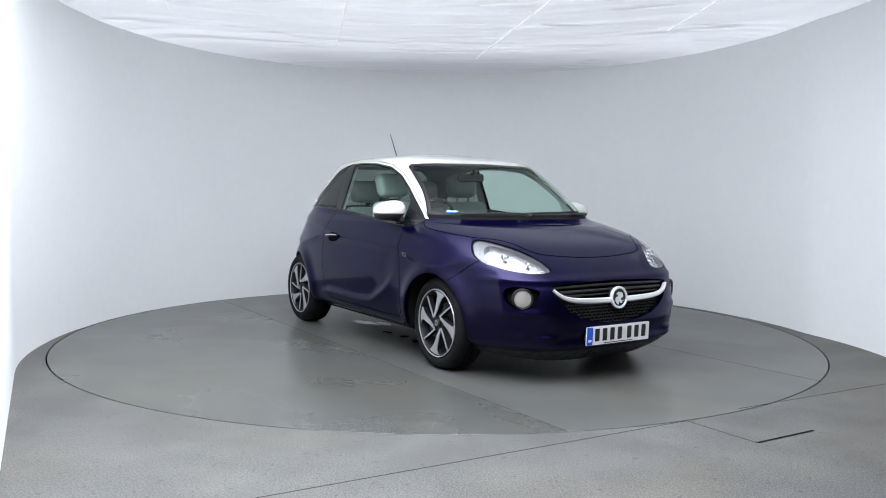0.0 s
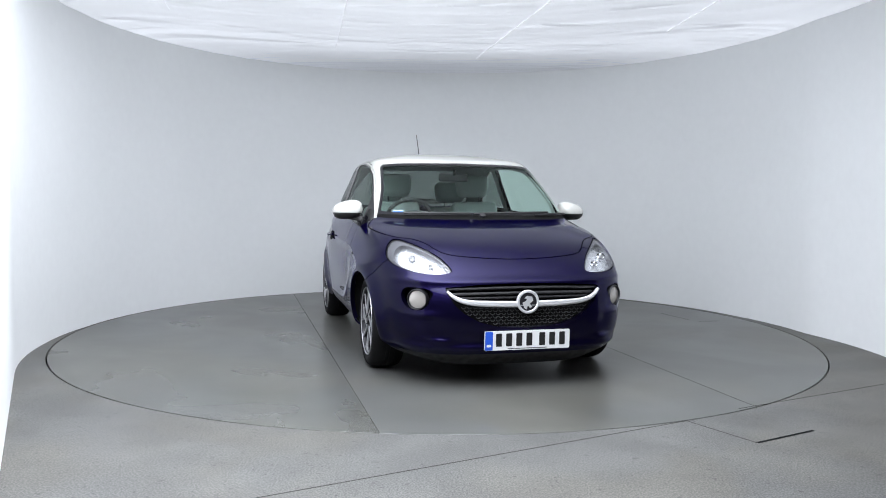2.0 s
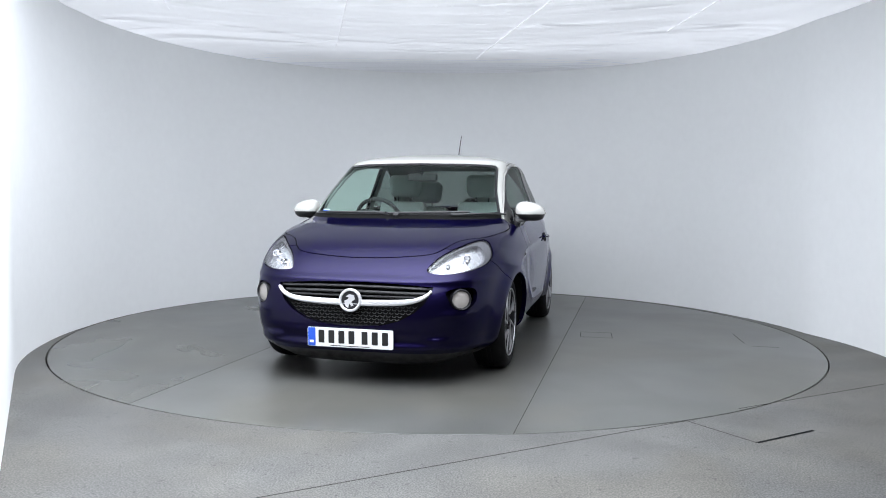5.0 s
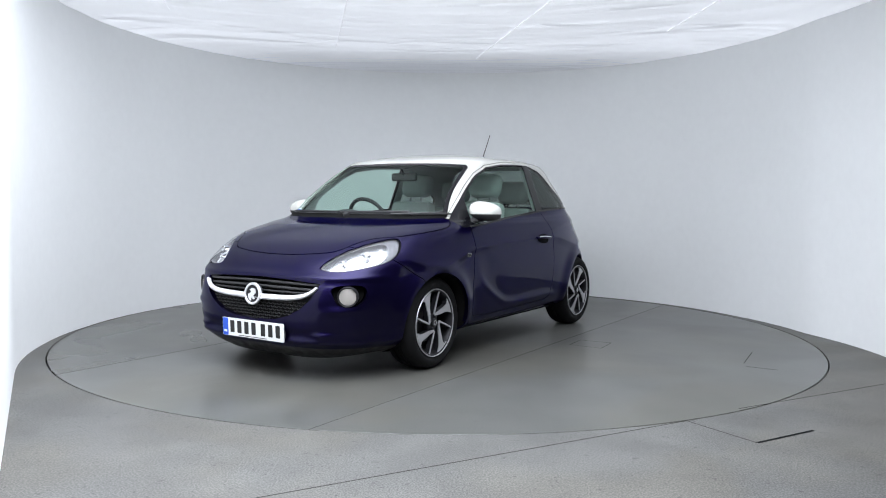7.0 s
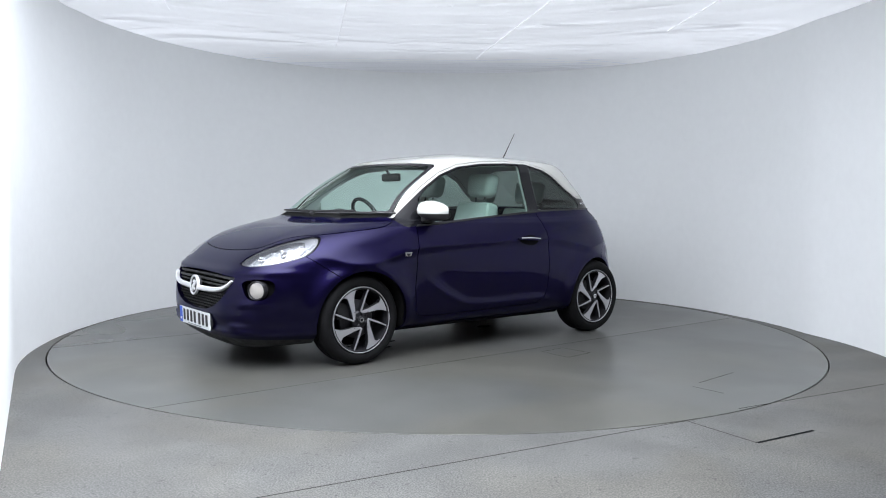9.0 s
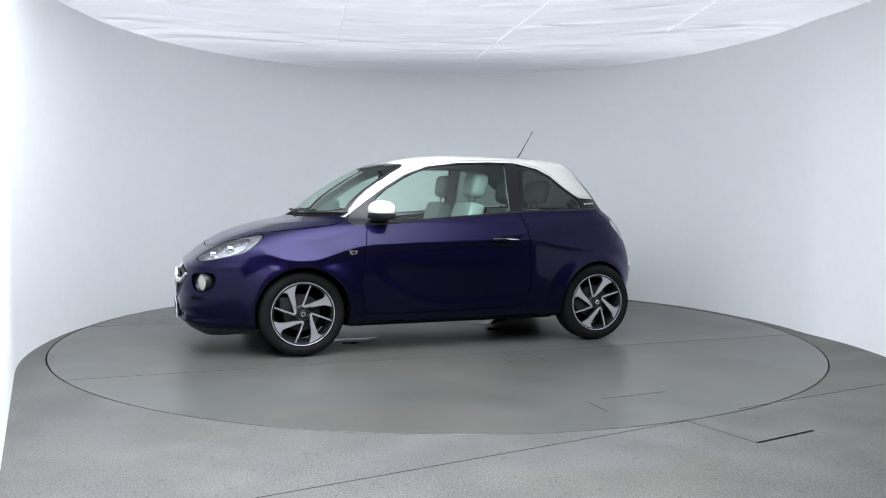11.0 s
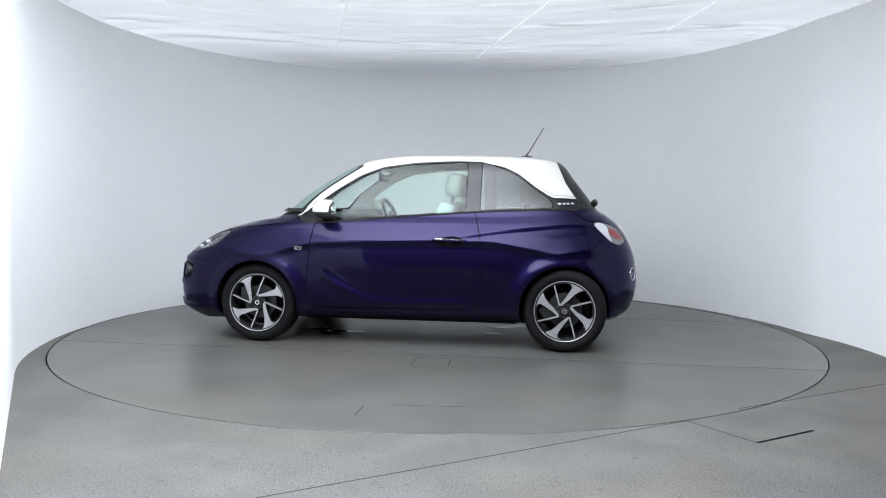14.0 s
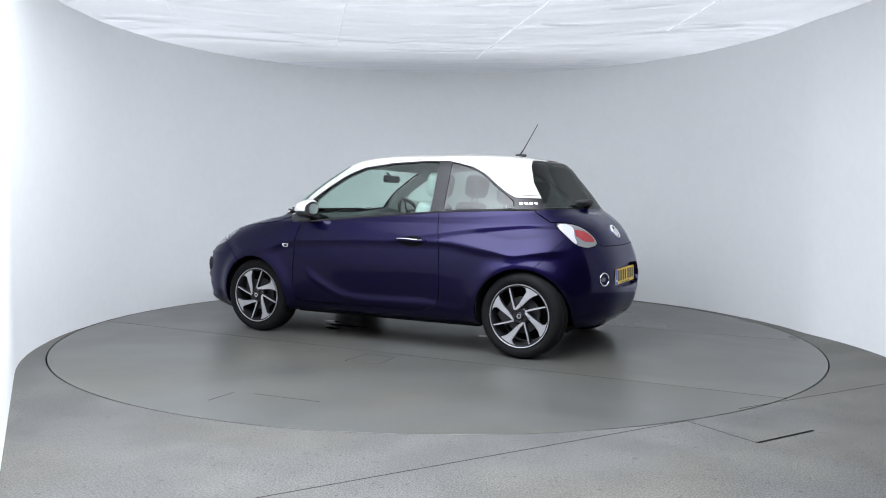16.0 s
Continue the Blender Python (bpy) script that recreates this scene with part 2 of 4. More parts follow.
def tube(points, radius, steps=10, bm=None, close=False):
    """A round bar along points; radius may be a list."""
    bm = bm or bmesh.new()
    pts = [Vector(p) for p in points]
    n = len(pts)
    rr = radius if isinstance(radius, (list, tuple)) else [radius] * n
    rings, up = [], None
    for i, p in enumerate(pts):
        d = (pts[(i + 1) % n] - pts[i - 1]) if close else (pts[min(i + 1, n - 1)] - pts[max(i - 1, 0)])
        d.normalize()
        if up is None:
            up = Vector((0, 0, 1)) if abs(d.z) < .9 else Vector((1, 0, 0))
        a = d.cross(up).normalized()
        up = a.cross(d).normalized()
        rings.append([bm.verts.new(p + rr[i] * (a * math.cos(2 * math.pi * k / steps) + up * math.sin(2 * math.pi * k / steps))) for k in range(steps)])
    for i in range(n if close else n - 1):
        p, q = rings[i], rings[(i + 1) % n]
        for k in range(steps):
            bm.faces.new((p[k], p[(k + 1) % steps], q[(k + 1) % steps], q[k]))
    if not close:
        bm.faces.new(rings[0])
        bm.faces.new(rings[-1])
    return bm


def slab(outline, depth, frame_of=None, bevel=.0, bm=None):
    """A plate: a 2-D outline (in x and z) with a thickness along y, bevelled on its rim."""
    bm = bm or bmesh.new()
    a = [bm.verts.new((x, 0, z)) for x, z in outline]
    f = bm.faces.new(a)
    ext = bmesh.ops.extrude_face_region(bm, geom=[f])
    moved = [g for g in ext["geom"] if isinstance(g, bmesh.types.BMVert)]
    bmesh.ops.translate(bm, vec=(0, depth, 0), verts=moved)
    if bevel:
        es = [e for e in bm.edges if len({v in moved for v in e.verts}) == 1 and all(v in moved for v in e.verts)]
        bmesh.ops.bevel(bm, geom=es, offset=bevel, segments=2, affect="EDGES")
    return bm


# ---- the studio ----
def wall_radius(a):
    """The curved wall's distance from the table's centre, by compass angle in degrees from +x."""
    return float(np.interp(a, [-40, -18, 0, 20, 35, 90, 120, 140, 160, 180, 195, 208],
                           [3.62, 3.36, 3.08, 3.02, 3.02, 2.965, 2.955, 2.955, 2.955, 2.96, 3.02, 3.10]))


def build_room():
    # ground slab, reaching past all walls, with a round hole for the table
    bm = bmesh.new()
    n = 128
    inner = [bm.verts.new(((TABLE_R + .011) * math.cos(2 * math.pi * k / n), (TABLE_R + .011) * math.sin(2 * math.pi * k / n), 0)) for k in range(n)]
    low = [bm.verts.new((v.co.x, v.co.y, -.12)) for v in inner]
    rim = [bm.verts.new((12 * math.cos(2 * math.pi * k / n), 12 * math.sin(2 * math.pi * k / n), 0)) for k in range(n)]
    for k in range(n):
        j = (k + 1) % n
        bm.faces.new((inner[k], rim[k], rim[j], inner[j]))
        bm.faces.new((low[k], inner[k], inner[j], low[j]))
    floor = part("floor", bm, CONCRETE, smooth=False)
    tagged(floor, "grey cast concrete floor with saw-cut joints", "floor", kind="structure")
    bm = bmesh.new()
    pit = [bm.verts.new((3.1 * math.cos(2 * math.pi * k / 48), 3.1 * math.sin(2 * math.pi * k / 48), -.115)) for k in range(48)]
    bm.faces.new(pit)
    part("pit_bottom", bm, JOINT, floor, smooth=False)
    # saw-cut joints in the floor, 1 mm proud strips of dark filler
    for a, b, w in (((-.668, -3.735), (1.245, -2.672), .007), ((1.245, -2.672), (1.458, -3.024), .006), ((1.458, -3.024), (1.813, -2.821), .018),
                    ((1.60, -2.43), (3.2, -1.57), .006), ((-.668, -3.735), (-1.8, -4.36), .007)):
        a, b = Vector((*a, 0)), Vector((*b, 0))
        d = (b - a)
        side = Vector((-d.y, d.x, 0)).normalized() * w / 2
        bm = bmesh.new()
        top = [bm.verts.new(p + Vector((0, 0, .0006))) for p in (a - side, b - side, b + side, a + side)]
        bot = [bm.verts.new(v.co - Vector((0, 0, .01))) for v in top]
        bm.faces.new(top)
        for k in range(4):
            bm.faces.new((top[k], bot[k], bot[(k + 1) % 4], top[(k + 1) % 4]))
        part("floor_joint", bm, GAP if w > .01 else FILLER, floor, smooth=False)

    # curved wall, bending softly into the flat return beside the open side
    line = [(wall_radius(a) * math.cos(radians(a)), wall_radius(a) * math.sin(radians(a))) for a in np.linspace(-40, 201, 122)]
    bend = [np.array(line[-1]), np.array((-2.765, -1.44)), np.array((-1.74, -3.47))]
    for k in range(1, 13):
        u = k / 12
        p0, p2 = bend[0], bend[1] + (bend[2] - bend[1]) * .16
        line.append(tuple((1 - u) ** 2 * p0 + 2 * u * (1 - u) * bend[1] + u * u * p2))
    line.append((-1.74, -3.47))
    bm = bmesh.new()
    cols = []
    for k, (x, y) in enumerate(line):
        ahead, back = line[min(k + 1, len(line) - 1)], line[max(k - 1, 0)]
        d = Vector((ahead[0] - back[0], ahead[1] - back[1], 0)).normalized()
        ox, oy = d.y * .12, -d.x * .12
        cols.append([bm.verts.new(v) for v in ((x, y, -.02), (x, y, 3.2), (x + ox, y + oy, 3.2), (x + ox, y + oy, -.02))])
    for p, q in zip(cols, cols[1:]):
        for k in range(4):
            bm.faces.new((p[k], p[(k + 1) % 4], q[(k + 1) % 4], q[k]))
    bm.faces.new(cols[0])
    bm.faces.new(cols[-1])
    tagged(part("wall_curved", bm, WALL, smooth=True, angle=40), "white painted curved studio wall meeting the floor", "wall", kind="structure")

    def flat_wall(name, a, b, label, high=3.2, mat=WALL):
        a, b = Vector((*a, 0)), Vector((*b, 0))
        d = (b - a).normalized()
        out = Vector((-d.y, d.x, 0)) * .1
        bm = bmesh.new()
        quad = [a, b, b + out, a + out]
        lo = [bm.verts.new(p + Vector((0, 0, -.02))) for p in quad]
        hi = [bm.verts.new(p + Vector((0, 0, high))) for p in quad]
        bm.faces.new(lo)
        bm.faces.new(hi)
        for k in range(4):
            bm.faces.new((lo[k], lo[(k + 1) % 4], hi[(k + 1) % 4], hi[k]))
        tagged(part(name, bm, mat, smooth=False), label, "wall", kind="structure")

    # unseen outer room added behind the open side, dark so the car reflects little
    for name, a, b in (("wall_west", (-4.6, -9), (-4.6, 3.6)), ("wall_north", (-4.6, 3.6), (4.6, 3.6)), ("wall_east", (4.6, 3.6), (4.6, -9)), ("wall_south", (4.6, -9), (-4.6, -9))):
        flat_wall(name, a, b, "plain dark outer wall, added out of view", 3.6, HALL)
    bm = box(9.4, 12.8, .1, (0, -2.7, 3.65), 0)
    tagged(part("ceiling", bm, HALL, smooth=False), "plain dark ceiling added out of view above the cloth", "ceiling", kind="structure")

    # stretched cloth ceiling, sagging in folds towards its rim
    n, m = 300, 130
    verts, faces = [], []
    for i in range(m + 1):
        for k in range(n):
            a = 360 * k / n
            inside = a if a <= 208 else (a - 360 if a >= 320 else None)
            r_edge = wall_radius(inside) + .01 if inside is not None else 3.1 + 2.2 * math.sin(math.pi * (a - 208) / 112) ** .7 + .5 * (a - 208) / 112
            r = r_edge * i / m
            x, y = r * math.cos(radians(a)), r * math.sin(radians(a))
            u = 3 * r / r_edge / 3
            z = CEILING_Z + .07 - .02 * u ** 2 - .085 * u ** 16
            q = math.hypot(x, y + 3.2)
            w = math.atan2(y + 3.2, x)
            fold = noise.noise((q * 4.5, w * 2.5, 1.7)) + .6 * noise.noise((q * 11, w * 4, 5.1))
            crease = 1 - abs(noise.noise((q * 5.5, w * 2.2, 9.3)))
            z += (.016 * fold - .16 * max(0, crease - .9)) * min(1, 4 * (1 - i / m) + .2)
            verts.append((x, y, z))
    for i in range(m):
        for k in range(n):
            j = (k + 1) % n
            faces.append((i * n + k, (i + 1) * n + k, (i + 1) * n + j, i * n + j))
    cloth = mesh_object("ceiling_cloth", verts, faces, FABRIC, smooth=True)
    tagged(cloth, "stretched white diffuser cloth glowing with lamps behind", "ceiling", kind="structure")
    for a, b in (((-.71, -.38), (-1.11, 1.87)), ((.94, -.45), (.40, 2.40)), ((2.2, -.42), (2.11, .92)), ((-2.2, -.32), (-2.31, .25))):
        pts = []
        for k in range(13):
            x, y = a[0] + (b[0] - a[0]) * k / 12, a[1] + (b[1] - a[1]) * k / 12
            u = math.hypot(x, y) / 3
            pts.append((x, y, CEILING_Z + .062 - .02 * u ** 2 - .085 * u ** 16))
        part("cloth_seam", tube(pts, .0055, 6), SEAM, cloth)


def build_table():
    bm = lathe([(0, -.1), (TABLE_R, -.1), (TABLE_R, -.002), (TABLE_R - .002, 0), (0, 0)], 160, bm=None)
    bmesh.ops.rotate(bm, cent=(0, 0, 0), matrix=Matrix.Rotation(radians(90), 3, "X"), verts=bm.verts)
    outer = []
    for at, way in ((-1.0, -1), (1.05, 1)):
        side = bm.copy()
        got = bmesh.ops.bisect_plane(side, geom=side.verts[:] + side.edges[:] + side.faces[:], plane_co=(0, at, 0), plane_no=(0, -way, 0), clear_outer=True)
        bmesh.ops.edgenet_fill(side, edges=[e for e in got["geom_cut"] if isinstance(e, bmesh.types.BMEdge)])
        outer.append(side)
        got = bmesh.ops.bisect_plane(bm, geom=bm.verts[:] + bm.edges[:] + bm.faces[:], plane_co=(0, at - way * .001, 0), plane_no=(0, way, 0), clear_outer=True)
        bmesh.ops.edgenet_fill(bm, edges=[e for e in got["geom_cut"] if isinstance(e, bmesh.types.BMEdge)])
    table = part("turntable", bm, TABLE, smooth=False)
    for side, mat in zip(outer, (TABLE_DARK, TABLE_SIDE)):
        part("slab", side, mat, table, smooth=False)
    tagged(table, "round grey vehicle turntable flush with the floor", "turntable")

    def strip(pts, w, mat=FILLER):
        for p, q in zip(pts, pts[1:]):
            a, b = Vector((*p, 0)), Vector((*q, 0))
            side = Vector((-(b - a).y, (b - a).x, 0)).normalized() * w / 2
            bm = bmesh.new()
            top = [bm.verts.new(v + Vector((0, 0, .0006))) for v in (a - side, b - side, b + side, a + side)]
            bot = [bm.verts.new(v.co - Vector((0, 0, .006))) for v in top]
            bm.faces.new(top)
            for k in range(4):
                bm.faces.new((top[k], bot[k], bot[(k + 1) % 4], top[(k + 1) % 4]))
            part("table_joint", bm, mat, table, smooth=False)

    strip([(-2.75, -1.0), (2.75, -1.0)], .004)
    strip([(-2.75, 1.05), (2.75, 1.05)], .004)
    strip([(-.03, 1.17), (-.03, 1.425), (-.285, 1.405), (-.265, 1.16), (-.03, 1.17)], .0045)
    rng = random.Random(7)
    for x, y, w, h in ((1.02, .05, .10, .035), (.80, .20, .16, .05), (.83, .36, .07, .03), (.35, -.42, .07, .03), (.12, -.40, .05, .025), (-.12, -.42, .05, .025),
                       (-.53, -.24, .09, .05), (-.45, .07, .08, .035), (-.66, -.35, .16, .06)):
        out, phase = [], rng.random() * 6
        for k in range(22):
            a = 2 * math.pi * k / 22
            r = 1 + .28 * math.sin(2 * a + phase) + .18 * math.sin(5 * a + 2 * phase) + .1 * rng.uniform(-1, 1)
            out.append((w * r * math.cos(a), h * r * math.sin(a)))
        bm = bmesh.new()
        top = [bm.verts.new((x + p, y + q, .0012)) for p, q in out]
        foot = [bm.verts.new((x + p * 1.03, y + q * 1.03, .0002)) for p, q in out]
        bm.faces.new(top)
        for k in range(22):
            bm.faces.new((top[k], foot[k], foot[(k + 1) % 22], top[(k + 1) % 22]))
        part("water_patch", bm, WATER, table, "small wet patch", smooth=False)
    strip([(-.10, 2.425), (-.53, 2.39)], .005)
    strip([(.016, 2.46), (.015, 2.66)], .005)
    return table


# ---- car skin ----
RINGS = [  # front x, front z, rear x, rear z, half width, side z, front roundness, rear roundness
    (1.80, .115, -1.58, .200, .735, .205, 4.0, 3.6),
    (1.92, .205, -1.66, .275, .812, .255, 4.35, 3.6),
    (1.955, .33, -1.705, .42, .846, .390, 4.35, 3.6),
    (1.950, .49, -1.708, .54, .857, .550, 4.35, 3.6),
    (1.915, .59, -1.69, .65, .856, .670, 4.4, 3.6),
    (1.85, .665, -1.658, .745, .846, .765, 4.6, 3.6),
    (1.745, .745, -1.605, .845, .827, .850, 4.6, 3.7),
    (1.60, .825, -1.545, .920, .804, .912, 4.3, 3.9),
    (1.37, .900, -1.465, .982, .780, .945, 3.9, 4.3),
    (1.10, .960, -1.385, 1.035, .757, .978, 4.6, 4.8),
    (.905, 1.105, -1.295, 1.150, .716, 1.090, 4.8, 5.2),
    (.690, 1.248, -1.208, 1.262, .667, 1.220, 4.8, 5.0),
    (.460, 1.366, -1.138, 1.355, .626, 1.343, 4.6, 4.6),
    (.320, 1.408, -1.055, 1.402, .580, 1.396, 4.2, 4.2),
    (.08, 1.447, -.84, 1.434, .455, 1.430, 3.4, 3.4),
    (-.16, 1.468, -.56, 1.462, .15, 1.460, 2.6, 2.6),
    (-.34, 1.471, -.36, 1.471, .004, 1.471, 2.0, 2.0),
]


def spline_rows(rows, per):
    k = np.array(rows, float)
    n = len(k)
    out = []
    for i in range(n - 1):
        p0, p1, p2, p3 = k[max(i - 1, 0)], k[i], k[i + 1], k[min(i + 2, n - 1)]
        for j in range(per):
            u = j / per
            h = .5 * (2 * p1 + (p2 - p0) * u + (2 * p0 - 5 * p1 + 4 * p2 - p3) * u * u + (3 * p1 - p0 - 3 * p2 + p3) * u ** 3)
            out.append(np.append(h, i + u))
    out.append(np.append(k[-1], n - 1))
    return np.array(out)


def bell(d, width):
    return np.exp(-(d / width) ** 2)


def ramp(a, b, x):
    u = np.clip((x - a) / (b - a), 0, 1)
    return u * u * (3 - 2 * u)


def eased(x, xs, ys, reach=.07):
    """A line through points with its corners eased out."""
    return sum(w * np.interp(x + k * reach / 3, xs, ys) for k, w in zip(range(-3, 4), (.05, .12, .2, .26, .2, .12, .05)))


def sculpt(p):
    """Wheel-arch flares, the scooped door foot and the shoulder crease of the left side."""
    x, y, z = p[:, 0], p[:, 1].copy(), p[:, 2]
    side = ramp(.45, .62, y)
    for hub in (1.155, -1.155):
        d = np.hypot(x - hub, z - .305)
        y = y + side * .030 * ramp(.95, .55, z) * bell(d - .33, .07)
    # scooped blade low on the door
    edge = eased(x, [-.75, -.45, .1, .28, .44, .62, .78], [.30, .345, .338, .352, .423, .53, .70])
    inside = ramp(-.9, -.3, x) * ramp(.70, .50, x)
    y = y - side * inside * .009 * ramp(-.01, .05, z - edge) * ramp(.28, .06, z - edge)
    y = y + side * inside * .005 * bell(z - edge + .014, .024)
    # sharp shoulder line along the flank, dipping over both wheels
    line = eased(x, [-1.45, -1.3, -1.083, -.876, -.628, -.2, .3, .7, .82, .95, 1.05, 1.155, 1.3, 1.45],
                     [.75, .735, .705, .745, .790, .792, .780, .765, .745, .70, .675, .665, .68, .72])
    d = z - line
    reach = ramp(-1.5, -1.3, x) * ramp(1.5, 1.3, x)
    y = y + side * reach * .016 * np.where(d > 0, np.clip(1 - d / .11, 0, 1) ** 1.3, np.clip(1 + d / .06, 0, 1) ** 1.5)
    # second, rising crease from the handle to the tail lamp
    crest = eased(x, [-1.5, -1.165, -.876, -.628, -.3, .1], [.92, .924, .897, .865, .815, .79])
    d = z - crest
    y = y + side * .007 * ramp(-.1, -.55, x) * np.where(d > 0, np.clip(1 - d / .08, 0, 1), np.clip(1 + d / .03, 0, 1))
    q = p.copy()
    # raised lip above the grille and a soft ledge low on the front bumper
    nose = ramp(1.40, 1.62, x) * ramp(.82, .72, p[:, 1])
    q[:, 0] += nose * (.012 * bell(z - .622, .020) + .014 * bell(z - .236, .020) - .010 * bell(z - .275, .03))
    # short raised blades at the bumper's lower corners
    fang = bell(p[:, 1] - .51, .075)
    q[:, 0] += ramp(1.45, 1.7, x) * .028 * fang * np.where(z > .285, np.clip(1 - (z - .285) / .016, 0, 1), np.clip(1 + (z - .285) / .07, 0, 1))
    q[:, 0] += ramp(1.45, 1.7, x) * .014 * bell(p[:, 1] - .60, .07) * bell(z - .428, .018)
    q[:, 1] = y
    return q


def skin(per=10, cols=230):
    """Vertices, ring level, triangles and normals of the left half of the car's outer skin."""
    rows = spline_rows(RINGS, per)
    theta = np.linspace(0, math.pi, 1601)
    grid, level = [], []
    for xf, zf, xr, zr, w, zs, nf, nr, v in rows:
        c, s = np.cos(theta), np.abs(np.sin(theta))
        xc = (.0 if v < 12.5 else np.interp(v, [12.5, 16], [0, -.35]))
        front = c >= 0
        n = np.where(front, nf, nr)
        t = np.abs(c) ** (2 / n)
        x = np.where(front, xc + (xf - xc) * t, xc + (xr - xc) * t)
        y = w * s ** (2 / n)
        y[0] = y[-1] = 0
        lift = np.where(front, t ** 3 * (zf - zs), t ** 3 * (zr - zs))
        z = zs + lift
        pts = np.stack([x, y, z], 1)
        run = np.concatenate([[0], np.cumsum(np.linalg.norm(np.diff(pts, axis=0), axis=1))])
        at = np.linspace(0, run[-1], cols + 1)
        grid.append(np.stack([np.interp(at, run, pts[:, k]) for k in range(3)], 1))
        level.append(np.full(cols + 1, v))
    nrow, ncol = len(grid), cols + 1
    p = sculpt(np.concatenate(grid))
    level = np.concatenate(level)
    i, j = np.meshgrid(np.arange(nrow - 1), np.arange(ncol - 1), indexing="ij")
    a = (i * ncol + j).ravel()
    tris = np.concatenate([np.stack([a, a + 1, a + ncol + 1], 1), np.stack([a, a + ncol + 1, a + ncol], 1)])
    g = p.reshape(nrow, ncol, 3)
    # normals over the mirrored whole, so that the centre line stays smooth
    left = np.concatenate([(g[:, 1:2] * [1, -1, 1]), g, (g[:, -2:-1] * [1, -1, 1])], 1)
    du = left[:, 2:] - left[:, :-2]
    dv = np.gradient(g, axis=0)
    nor = np.cross(du, dv)
    nor /= np.linalg.norm(nor, axis=2, keepdims=True) + 1e-12
    nor[-1] = (0, 0, 1)
    return p, level, tris, nor.reshape(-1, 3)


